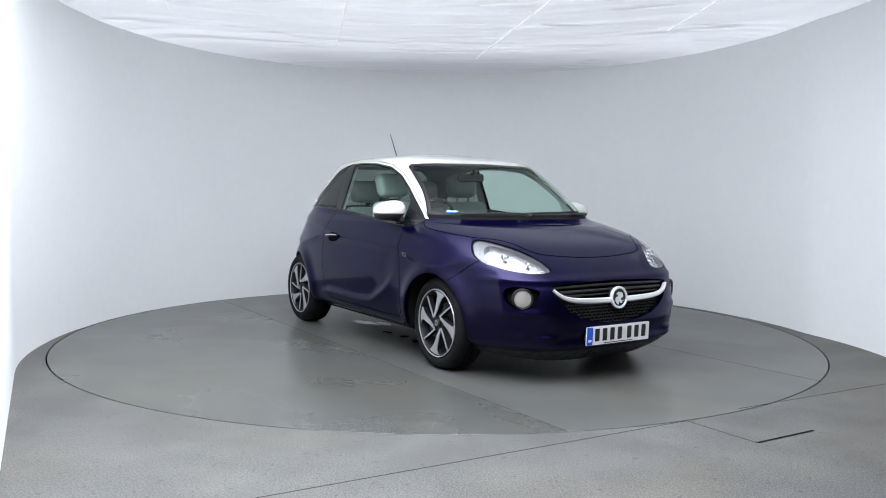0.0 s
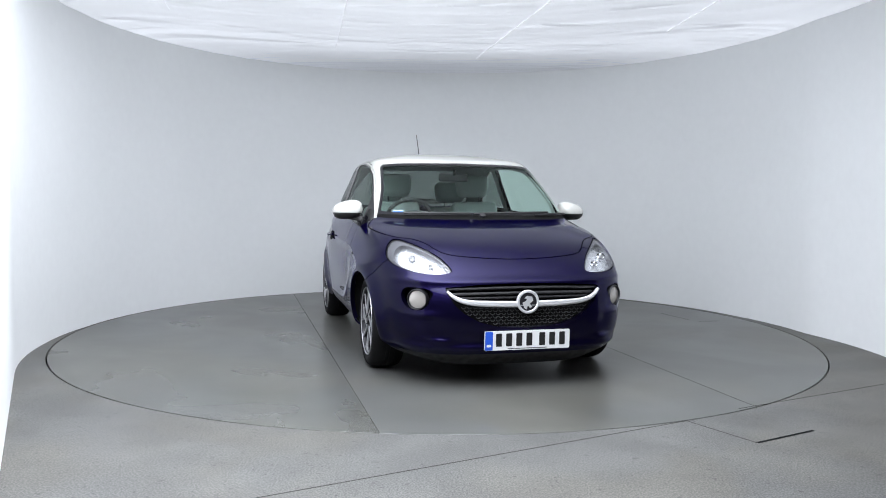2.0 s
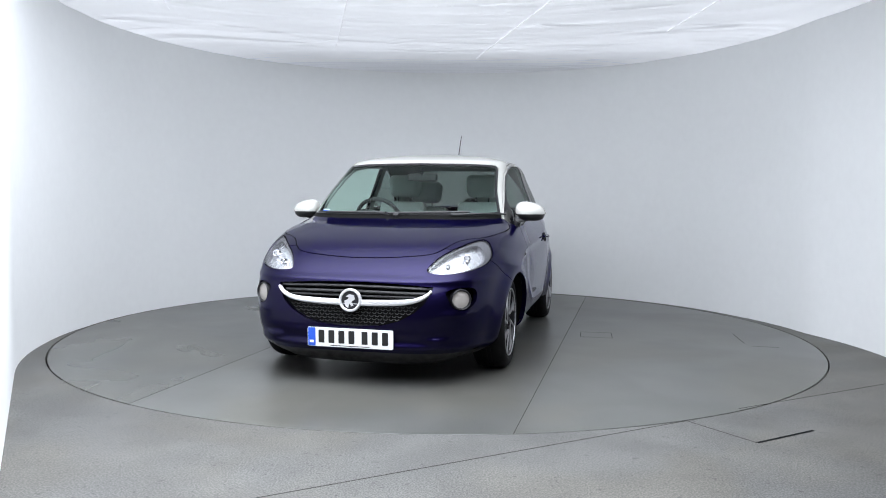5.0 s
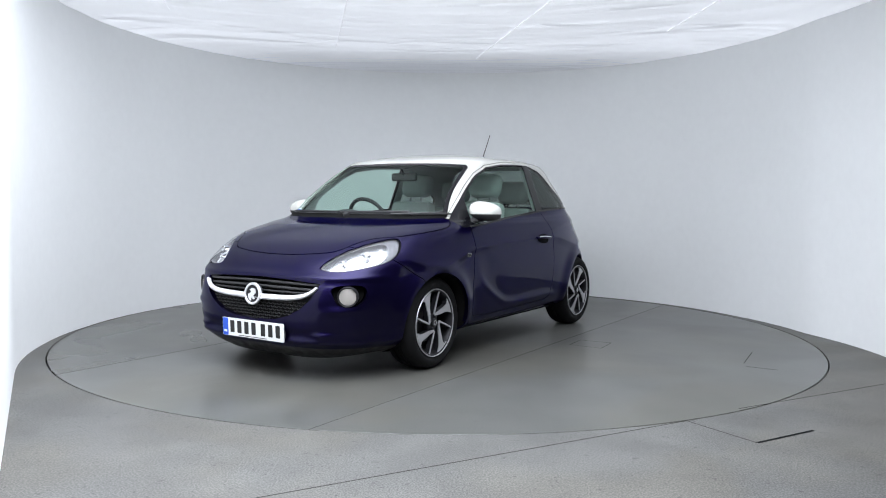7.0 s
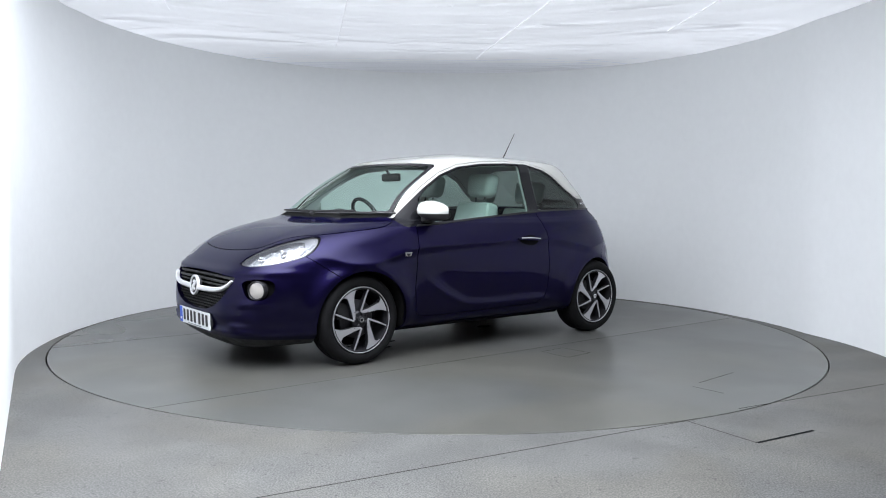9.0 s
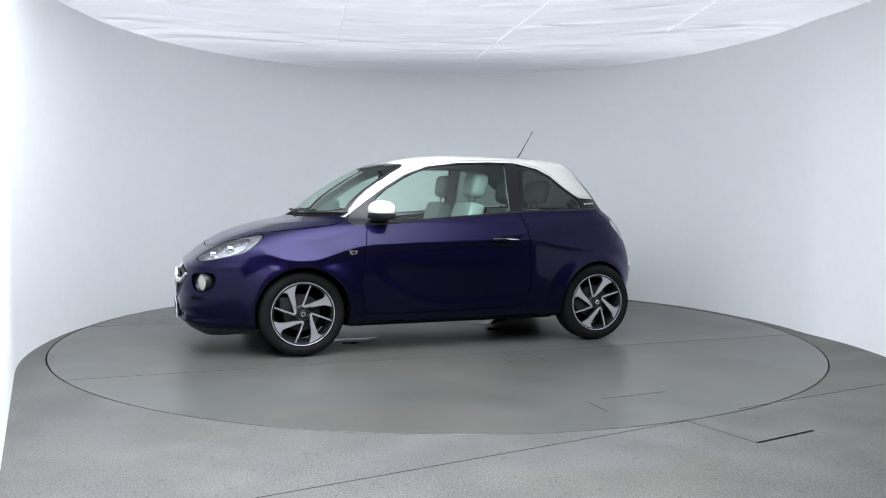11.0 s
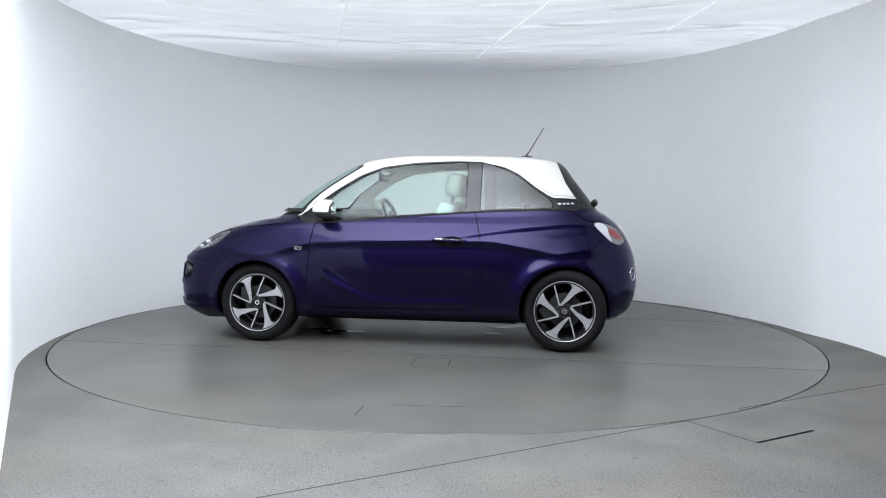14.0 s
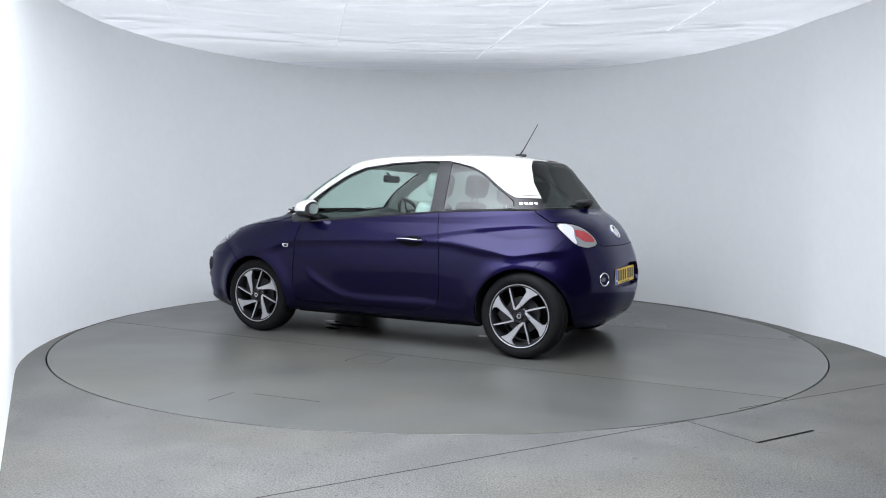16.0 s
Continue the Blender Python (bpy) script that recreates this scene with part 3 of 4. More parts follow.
class Shell:
    """The skin of one half, cut into named regions along lines on it."""

    def __init__(self):
        p, level, tris, nor = skin()
        self.p, self.n, self.v = p, nor, level
        self.t = tris
        self.name = np.array(["body"] * len(tris), dtype=object)
        self.whole = (p, nor, tris)

    def cut(self, field, inside, source, where=None):
        f = field(self)
        f = np.where(np.abs(f) < 1e-5, 1e-5, f)
        take = np.isin(self.name, source if isinstance(source, (list, tuple)) else [source])
        if where is not None:
            take &= where(self.p[self.t].mean(1))
        neg = f[self.t] < 0
        count = neg.sum(1)
        self.name[take & (count == 3)] = inside
        mixed = np.nonzero(take & (count > 0) & (count < 3))[0]
        if not len(mixed):
            return
        extra, made = [], {}
        base = len(self.p)
        tri, nam = [], []

        def between(a, b):
            key = (min(a, b), max(a, b))
            if key not in made:
                u = f[key[0]] / (f[key[0]] - f[key[1]])
                made[key] = base + len(extra)
                extra.append((key[0], key[1], u))
            return made[key]

        for k in mixed:
            old = self.name[k]
            lo, hi = [], []
            ids = self.t[k]
            for i in range(3):
                a, b = int(ids[i]), int(ids[(i + 1) % 3])
                (lo if f[a] < 0 else hi).append(a)
                if (f[a] < 0) != (f[b] < 0):
                    m = between(a, b)
                    lo.append(m)
                    hi.append(m)
            for poly, nm in ((lo, inside), (hi, old)):
                for i in range(1, len(poly) - 1):
                    tri.append((poly[0], poly[i], poly[i + 1]))
                    nam.append(nm)
        ex = np.array([(a, b) for a, b, _ in extra])
        u = np.array([c for _, _, c in extra])[:, None]
        self.p = np.concatenate([self.p, self.p[ex[:, 0]] * (1 - u) + self.p[ex[:, 1]] * u])
        self.n = np.concatenate([self.n, self.n[ex[:, 0]] * (1 - u) + self.n[ex[:, 1]] * u])
        self.v = np.concatenate([self.v, self.v[ex[:, 0]] * (1 - u[:, 0]) + self.v[ex[:, 1]] * u[:, 0]])
        keep = np.ones(len(self.t), bool)
        keep[mixed] = False
        self.t = np.concatenate([self.t[keep], np.array(tri)])
        self.name = np.concatenate([self.name[keep], np.array(nam, dtype=object)])

    def region(self, field, inside, source, gap=.006, where=None, line="gap"):
        """Cuts a region out, with a shut line of the given width along its edge."""
        if gap:
            self.cut(lambda s: field(s) - gap / 2, "~", source, where)
            self.cut(lambda s: field(s) + gap / 2, inside, "~")
            self.name[self.name == "~"] = line
        else:
            self.cut(field, inside, source, where)

    def piece(self, names, mirror="both", rim=.012, push=0.0):
        """Vertices, faces and normals of a region, with its edges turned in by rim; mirror: both, left or right."""
        pick = self.t[np.isin(self.name, names if isinstance(names, (list, tuple)) else [names])]
        if not len(pick):
            return None
        used, inv = np.unique(pick, return_inverse=True)
        p, n = self.p[used], self.n[used]
        n = n / (np.linalg.norm(n, axis=1, keepdims=True) + 1e-12)
        p = p - n * push
        t = inv.reshape(-1, 3)
        flip = np.array([1, -1, 1])
        if mirror == "right":
            p, n, t = p * flip, n * flip, t[:, ::-1]
        if mirror == "both":
            mid = np.abs(p[:, 1]) < 1e-6
            other = np.where(mid, np.arange(len(p)), np.cumsum(~mid) - 1 + len(p))
            n[mid, 1] = 0
            p, n = np.concatenate([p, p[~mid] * flip]), np.concatenate([n, n[~mid] * flip])
            t = np.concatenate([t, other[t][:, ::-1]])
        faces = [tuple(f) for f in t.tolist()]
        if rim:
            seen = {}
            for a, b, c in faces:
                for e in ((a, b), (b, c), (c, a)):
                    seen[e] = True
            edges = [e for e in seen if (e[1], e[0]) not in seen]
            hot = sorted({v for e in edges for v in e})
            where = {v: len(p) + i for i, v in enumerate(hot)}
            deep = {v: len(p) + len(hot) + i for i, v in enumerate(hot)}
            side = np.zeros((len(p), 3))
            for a, b in edges:
                d = np.cross(p[b] - p[a], n[a] + n[b])
                d /= np.linalg.norm(d) + 1e-12
                side[a] += d
                side[b] += d
            sn = side[hot]
            sn = sn / (np.linalg.norm(sn, axis=1, keepdims=True) + 1e-12)
            p = np.concatenate([p, p[hot], p[hot] - n[hot] * rim])
            n = np.concatenate([n, sn, sn])
            faces += [(where[b], where[a], deep[a], deep[b]) for a, b in edges]
        return p, faces, n


def rounded(poly, times=2):
    p = np.array(poly, float)
    for _ in range(times):
        q = np.roll(p, -1, 0)
        p = np.stack([.75 * p + .25 * q, .25 * p + .75 * q], 1).reshape(-1, 2)
    return p


def distance(poly, a, b):
    """Signed distance of points (a, b) to a closed outline; negative inside."""
    p = np.array(poly, float)
    q = np.roll(p, -1, 0)
    best = np.full(len(a), 1e9)
    odd = np.zeros(len(a), bool)
    for (x0, y0), (x1, y1) in zip(p, q):
        dx, dy = x1 - x0, y1 - y0
        u = np.clip(((a - x0) * dx + (b - y0) * dy) / (dx * dx + dy * dy + 1e-15), 0, 1)
        best = np.minimum(best, np.hypot(a - x0 - u * dx, b - y0 - u * dy))
        if y0 != y1:
            odd ^= ((y0 > b) != (y1 > b)) & (a < x0 + (b - y0) * dx / dy)
    return np.where(odd, -best, best)


def side_view(poly):
    return lambda s: distance(poly, s.p[:, 0], s.p[:, 2])


def end_view(poly):
    return lambda s: distance(poly, s.p[:, 1], s.p[:, 2])


def top_view(poly):
    return lambda s: distance(poly, s.p[:, 0], s.p[:, 1])


def offset(field, d):
    return lambda s: field(s) - d


# outlines on the skin, in metres in the car's space
HUB_Z, ARCH_R = .298, .325
BELT = [(-1.32, 1.030), (-1.05, 1.021), (-.63, 1.009), (-.42, .995), (.118, .953), (.53, .916), (.79, .902)]
DLO_TOP = [(.846, .957), (.712, 1.059), (.547, 1.174), (.381, 1.273), (.213, 1.335), (-.041, 1.368), (-.298, 1.379), (-.512, 1.377),
           (-.702, 1.335), (-.807, 1.284), (-.931, 1.188), (-1.015, 1.134), (-1.058, 1.113), (-1.36, 1.100)]
DLO = BELT + DLO_TOP
DOOR_WINDOW = [(.625, .928), (.620, 1.092), (.535, 1.164), (.371, 1.262), (.208, 1.322), (-.043, 1.355), (-.298, 1.367), (-.428, 1.367), (-.424, 1.006), (.118, .965)]
QUARTER_WINDOW = [(-.530, 1.018), (-.535, 1.363), (-.60, 1.352), (-.695, 1.323), (-.797, 1.274), (-.921, 1.178), (-1.007, 1.120), (-1.05, 1.085), (-1.06, 1.035)]
WINDSHIELD = [(-1.2, .80), (.705, .80), (.695, .965), (.63, 1.155), (.588, 1.330), (.565, 1.350), (.42, 1.359), (0, 1.366), (-1.2, 1.366)]
HEADLIGHT = [(.425, .666), (.420, .688), (.462, .744), (.526, .788), (.612, .830), (.676, .850), (.722, .818), (.750, .757), (.738, .708), (.665, .675), (.550, .656)]
HOOD = [(1.757, -.6), (1.757, 0), (1.748, .2), (1.715, .40), (1.66, .470), (1.54, .530), (1.46, .60), (1.415, .655), (1.30, .715), (1.132, .757),
        (.963, .773), (.873, .745), (.84, .70), (.84, -.6)]
GRILLE = [(-1, .610), (0, .610), (.25, .604), (.42, .594), (.478, .588), (.464, .55), (.432, .492), (.375, .440), (.29, .394), (.18, .364), (0, .353), (-1, .353)]
FOG_POCKET = [(.535, .566), (.610, .585), (.684, .582), (.702, .545), (.696, .495), (.67, .458), (.62, .450), (.582, .470), (.560, .52)]
DOOR = [(.72, 1.2), (.705, .90), (.730, .731), (.750, .484), (.735, .32), (.70, .287), (.50, .280), (-.42, .292), (-.52, .325), (-.550, .40),
        (-.556, .579), (-.543, .825), (-.497, 1.0), (-.49, 1.2)]
TAILGATE = [(-1, .770), (0, .768), (.40, .775), (.438, .80), (.436, .825), (.484, .902), (.566, .938), (.652, .942), (.655, 1.06), (-1, 1.06)]
TAIL_LAMP = [(.648, .938), (.566, .938), (.482, .902), (.434, .825), (.446, .786), (.546, .762), (.608, .786), (.634, .864)]
PLATE_RECESS = [(-1, .470), (0, .470), (.30, .474), (.345, .50), (.345, .60), (.32, .632), (0, .640), (-1, .640)]
HEADLIGHT_BOWL = [(.432, .670), (.430, .686), (.468, .736), (.528, .777), (.610, .815), (.662, .820), (.702, .786), (.722, .744), (.710, .709), (.652, .682), (.545, .664)]
TAIL_WHITE = [(.640, .932), (.580, .930), (.560, .900), (.588, .850), (.590, .800), (.606, .792), (.630, .864)]
TAIL_RED = [(.565, .893), (.500, .880), (.458, .838), (.460, .806), (.540, .810), (.578, .850)]


def cut_car():
    s = Shell()
    for hub in (1.155, -1.155):
        s.cut(lambda q, hub=hub: np.hypot(q.p[:, 0] - hub, q.p[:, 2] - HUB_Z) - ARCH_R, "none", "body", lambda c: c[:, 1] > .4)
    xs, zs = zip(*sorted(BELT + [(.86, .957)]))

    def above_belt(q):
        x, z = q.p[:, 0], q.p[:, 2]
        return np.where(x > .86, (8.98 - q.v) * .06, np.interp(x, xs, zs) - z)

    s.cut(above_belt, "roof", "body")
    dlo = side_view(DLO)
    s.cut(lambda q: np.maximum(q.p[:, 0] - np.interp(q.p[:, 2], [1.0, 1.028, 1.114, 1.214, 1.347, 1.385], [-1.262, -1.25, -1.219, -1.15, -1.092, -1.075]),
                               q.p[:, 2] - 1.384), "rear_glass", "roof", lambda c: c[:, 0] < -1)
    s.region(end_view(WINDSHIELD), "windshield_border", "roof", .004, lambda c: c[:, 0] > .2)
    s.cut(lambda q: np.maximum(end_view(WINDSHIELD)(q) + .015, 9.34 - q.v), "windshield", "windshield_border")
    s.cut(lambda q: q.v - 9.22, "cowl", "windshield_border")
    s.cut(lambda q: q.p[:, 2] - .963, "pillar_trim", "roof", lambda c: (c[:, 1] > .4) & (c[:, 0] > .75))
    s.cut(dlo, "pillar_trim", "roof", lambda c: c[:, 1] > .4)
    s.region(side_view(DOOR_WINDOW), "door_window", "pillar_trim", .004)
    s.region(side_view(QUARTER_WINDOW), "quarter_window", "pillar_trim", .004)
    s.cut(offset(dlo, .0185), "~", "roof", lambda c: (c[:, 1] > .4) & (c[:, 0] < .95))
    s.cut(offset(dlo, .0145), "window_surround", "~")
    s.name[s.name == "~"] = "gap"
    s.region(end_view(rounded(HEADLIGHT)), "headlight", "body", .006, lambda c: c[:, 0] > 1.2)
    s.cut(end_view(rounded(HEADLIGHT_BOWL)), "headlight_bowl", "headlight")
    s.region(end_view(rounded(TAIL_LAMP, 1)), "tail_lamp", "body", .006, lambda c: c[:, 0] < -1.1)
    s.cut(end_view(TAIL_RED), "tail_red", "tail_lamp")
    s.cut(end_view(rounded(TAIL_WHITE, 1)), "tail_white", "tail_lamp")
    s.region(top_view(rounded(HOOD)), "hood", "body", .007, lambda c: c[:, 2] > .68)
    s.cut(end_view(GRILLE), "none", "body", lambda c: c[:, 0] > 1.6)
    s.cut(end_view(rounded(FOG_POCKET)), "fog_pocket", "body", lambda c: c[:, 0] > 1.5)
    s.region(lambda q: -((q.p[:, 0] - 1.375) * .098 - (q.p[:, 2] - .619) * .143) / .1734, "front_bumper", "body", .005, lambda c: c[:, 0] > 1.25)
    s.cut(lambda q: q.p[:, 2] - (.200 - .01 * np.clip((q.p[:, 1] - .55) / .2, 0, 1)), "front_valance", "front_bumper")
    s.region(side_view(DOOR), "door", "body", .006, lambda c: c[:, 1] > .4)
    s.region(end_view(TAILGATE), "tailgate", "body", .006, lambda c: c[:, 0] < -1.2)
    s.region(lambda q: q.p[:, 0] + 1.293 + (q.p[:, 2] - .68) * .87, "rear_bumper", "body", .005, lambda c: c[:, 0] < -1.1)
    s.cut(end_view(rounded(PLATE_RECESS, 1)), "plate_recess", "rear_bumper")
    s.cut(lambda q: q.p[:, 2] - .262, "sill", "body", lambda c: np.abs(c[:, 0]) < 1)
    s.cut(lambda q: -q.p[:, 0], "fender", "body")
    s.cut(lambda q: q.p[:, 0], "rear_quarter", "body")
    return s


def skin_part(s, region, name, mat, parent, mirror="both", rim=.012, push=0.0, label=""):
    got = s.piece(region, mirror, rim, push)
    if got is None:
        return None
    p, f, n = got
    return mesh_object(name, p, f, mat, parent, label, True, n)


class Probe:
    """Finds places on the car's skin: the first point met from a place along a direction, and its outward normal."""

    def __init__(self, s):
        p, n, t = s.whole
        self.a, self.b, self.c = p[t[:, 0]], p[t[:, 1]], p[t[:, 2]]
        self.n = n[t].mean(1)

    def hit(self, at, way):
        at, way = np.array(at, float), np.array(way, float)
        sign = 1.0
        if at[1] < 0:
            sign = -1.0
            at, way = at * [1, -1, 1], way * [1, -1, 1]
        e1, e2 = self.b - self.a, self.c - self.a
        h = np.cross(way, e2)
        det = (e1 * h).sum(1)
        inv = 1 / np.where(np.abs(det) < 1e-14, 1e-14, det)
        d = at - self.a
        u = (d * h).sum(1) * inv
        q = np.cross(d, e1)
        v = (q @ way) * inv
        w = (e2 * q).sum(1) * inv
        ok = (u > -1e-4) & (v > -1e-4) & (u + v < 1.0002) & (w > 0)
        if not ok.any():
            return None
        k = np.nonzero(ok)[0][np.argmin(w[ok])]
        p, n = at + way * w[k], self.n[k]
        return Vector((p[0], sign * p[1], p[2])), Vector((n[0], sign * n[1], n[2])).normalized()

    def front(self, y, z):
        return self.hit((4, y, z), (-1, 0, 0))

    def rear(self, y, z):
        return self.hit((-4, y, z), (1, 0, 0))

    def side(self, x, z, s=1):
        return self.hit((x, 3 * s, z), (0, -s, 0))

    def top(self, x, y):
        return self.hit((x, y, 4), (0, 0, -1))


# ---- the car ----
def facing(p, n, up=Vector((0, 0, 1))):
    """A pose at p whose y axis points along n and whose z axis leans up."""
    yv = n.normalized()
    xv = yv.cross(up).normalized()
    zv = xv.cross(yv)
    return Matrix.Translation(p) @ Matrix((xv, yv, zv)).transposed().to_4x4()


def disc(r, d0, d1, steps=40, bevel=.003):
    """A round plate between the depths d0 and d1 along y."""
    return lathe([(0, d0), (r, d0), (r, d1 - bevel), (r - bevel, d1), (0, d1)], steps)


def ring(r0, r1, d0, d1, steps=48, bevel=.003):
    return lathe([(r0, d0), (r1, d0), (r1, d1 - bevel), (r1 - bevel, d1), (r0 + bevel, d1), (r0, d1 - bevel), (r0, d0)], steps)


def ribbon(points, wide, thick, bm=None):
    """A flat bar along points; each point is a place, its normal and its half-width's direction."""
    bm = bm or bmesh.new()
    rows = []
    for (p, n, s), w in zip(points, wide if isinstance(wide, (list, tuple)) else [wide] * len(points)):
        b = min(w * .25, thick * .6)
        rows.append([bm.verts.new(p + s * a + n * h) for a, h in ((-w / 2, -thick), (-w / 2, thick - b), (-w / 2 + b, thick), (w / 2 - b, thick), (w / 2, thick - b), (w / 2, -thick))])
    for p, q in zip(rows, rows[1:]):
        for k in range(6):
            bm.faces.new((p[k], p[(k + 1) % 6], q[(k + 1) % 6], q[k]))
    bm.faces.new(rows[0])
    bm.faces.new(rows[-1])
    return bm


def spoke_mesh(arm):
    """The outline of one arm of a forked spoke, which starts beside the hub: the broad arm that hooks into the rim, or the thin one."""
    if arm == "broad":
        out = [(-.058, -.002), (-.046, .004), (-.046, .056), (-.055, .120), (-.055, .160), (-.040, .208), (-.100, .187), (-.166, .132), (-.128, .152), (-.104, .142), (-.090, .105), (-.070, .050)]
    else:
        out = [(-.206, .062), (-.130, .031), (-.064, .006), (-.052, .001), (-.056, -.008), (-.066, -.005), (-.132, .020), (-.205, .052)]
    return [(-x, z) for x, z in out]


def build_wheel(name="wheel"):
    """An alloy wheel; its outer face looks along +y and its axle runs through the origin."""
    barrel = part(name, lathe([(.205, -.17), (.212, -.165), (.200, -.14), (.196, -.02), (.205, .006), (.2185, .010), (.222, .004), (.222, -.005), (.203, -.03), (.203, -.135), (.218, -.17), (.205, -.17)], 72), GUN)
    part("rim_lip", lathe([(.2125, .004), (.2135, .012), (.2180, .0135), (.2205, .008), (.2185, .003), (.2125, .004)], 72), SILVER, barrel, "bright machined rim edge")
    tyre = [(.219, -.012), (.224, .004), (.236, .013), (.252, .016), (.270, .013), (.284, .003), (.293, -.012), (.2985, -.030), (.300, -.06), (.300, -.063), (.295, -.064), (.295, -.071), (.300, -.072),
            (.3005, -.088), (.295, -.089), (.295, -.096), (.3005, -.097), (.300, -.120), (.295, -.121), (.295, -.128), (.300, -.129), (.2985, -.155), (.290, -.178), (.270, -.195), (.240, -.195), (.219, -.17)]
    part("tyre", lathe(tyre, 96), RUBBER, barrel, "black rubber tyre")
    part("brake_disc", ring(.05, .128, -.085, -.062), STEEL, barrel, "bare steel brake disc")
    part("brake_shield", disc(.185, -.135, -.125, 48), LINER, barrel)
    part("brake_caliper", box(.10, .06, .11, (.105, -.075, .06), .012), TRIM, barrel, "dark brake caliper")
    # dark web behind the machined faces
    bm = bmesh.new()
    for k in range(4):
        m = Matrix.Rotation(radians(90 * k), 4, "Y")
        for outline in (spoke_mesh("broad"), spoke_mesh("thin")):
            one = slab([(x * 1.0, z) for x, z in outline], -.030)
            bmesh.ops.translate(one, vec=(0, -.004, 0), verts=one.verts)
            bmesh.ops.transform(one, matrix=m, verts=one.verts)
            tmp = bpy.data.meshes.new("spoke_core")
            one.to_mesh(tmp)
            one.free()
            bm.from_mesh(tmp)
            bpy.data.meshes.remove(tmp)
    lathe([(0, -.05), (.060, -.05), (.060, -.018), (.050, -.010), (0, -.010)], 40, bm=bm)
    part("spoke_web", bm, GUN, barrel, "anthracite spoke sides and hub")
    for kind in ("broad", "thin"):
        first = None
        for k in range(4):
            m = Matrix.Rotation(radians(90 * k), 4, "Y")
            if first is None:
                one = slab(spoke_mesh(kind), .006)
                bmesh.ops.translate(one, vec=(0, -.002, 0), verts=one.verts)
                first = part("spoke", one, SILVER, barrel, "machined silver spoke", smooth=False)
            else:
                ob = new("spoke", first.data)
                ob.parent, ob.matrix_basis = barrel, m
                tagged(ob, "machined silver spoke")
    for k in range(4):
        a = radians(90 * k + 24)
        part("wheel_bolt", lathe([(0, -.006), (.009, -.006), (.009, .003), (.006, .006), (0, .006)], 12), STEEL, barrel, at=pose(.041 * math.cos(a), 0, .041 * math.sin(a)))
    part("hub_cap", lathe([(0, -.006), (.027, -.006), (.027, .004), (.022, .008), (0, .009)], 32), GUN, barrel)
    part("cap_badge", lathe([(.010, .0085), (.010, .0105), (.017, .0105), (.017, .0085), (.010, .0085)], 28), CHROME, barrel, "small round silver badge")
    return barrel


def plate(car, at, mat, label, band_side):
    """A registration plate: rounded sheet, blue band, dark bars in place of its characters."""
    def sheet(w, h, d, r, x=0, z=0):
        out = []
        for cx, cz, a0 in ((w / 2 - r, h / 2 - r, 0), (-w / 2 + r, h / 2 - r, 90), (-w / 2 + r, -h / 2 + r, 180), (w / 2 - r, -h / 2 + r, 270)):
            for k in range(5):
                a = radians(a0 + 22.5 * k)
                out.append((x + cx + r * math.cos(a), z + cz + r * math.sin(a)))
        return slab(out, d)
    base = part("number_plate", sheet(.524, .112, .006, .008), mat, car, label, smooth=False, at=at)
    part("country_band", sheet(.046, .108, .0015, .006, band_side * .236), BLUE, base, "blue band", smooth=False, at=pose(0, .006, 0))
    part("band_mark", sheet(.026, .014, .0008, .002, band_side * .236, -.028), PLATE_W, base, smooth=False, at=pose(0, .0075, 0))
    xs = [-.166, -.104, -.042, .020, .100, .162, .224]
    for x in xs:
        x = (x - .01) * -band_side
        part("plate_bar", sheet(.036, .076, .001, .004, x, .004), BLACK, base, smooth=False, at=pose(0, .006, 0))
    part("plate_foot_line", sheet(.24, .004, .0008, .001, 0, -.048), TRIM, base, smooth=False, at=pose(0, .006, 0))
    return base


def seat_parts(car, x, y, rear=False):
    wide = .50 if not rear else .56
    seat = part("seat", box(.50, wide, .15, (x + .24, y, .50), .05, 3), LEATHER, car, "pale grey leather seat cushion")
    for sgn in (-1, 1):
        part("seat_bolster", box(.48, .09, .18, (x + .24, y + sgn * (wide / 2 - .04), .53), .04, 3), LEATHER, seat)
    # backrest, tapered to the shoulders
    bm = box(.13, wide - .02, .56, (0, 0, .28), .045, 3)
    for v in bm.verts:
        k = v.co.z / .56
        v.co.y *= 1.0 - .22 * max(0, k - .45) / .55
        v.co.x += -.02 * math.cos(v.co.y / wide * 6)
    part("backrest", bm, LEATHER, seat, "pale grey leather backrest", at=pose(x, y, .52, 0, -14, 0))
    for sgn in (-1, 1):
        part("headrest_post", tube([(x - .135, y + sgn * .055, 1.04), (x - .155, y + sgn * .055, 1.16)], .007, 8), STEEL, seat, "dull steel headrest post")
    bm = box(.125, .285, .19, (0, 0, 0), .06, 5)
    for v in bm.verts:
        v.co.x -= .25 * v.co.y ** 2
        v.co.y *= 1 - .12 * max(0, -v.co.z) / .095
    part("headrest", bm, LEATHER, seat, "pale grey leather headrest", at=pose(x - .165, y, 1.205, 0, -10, 0))
    return seat


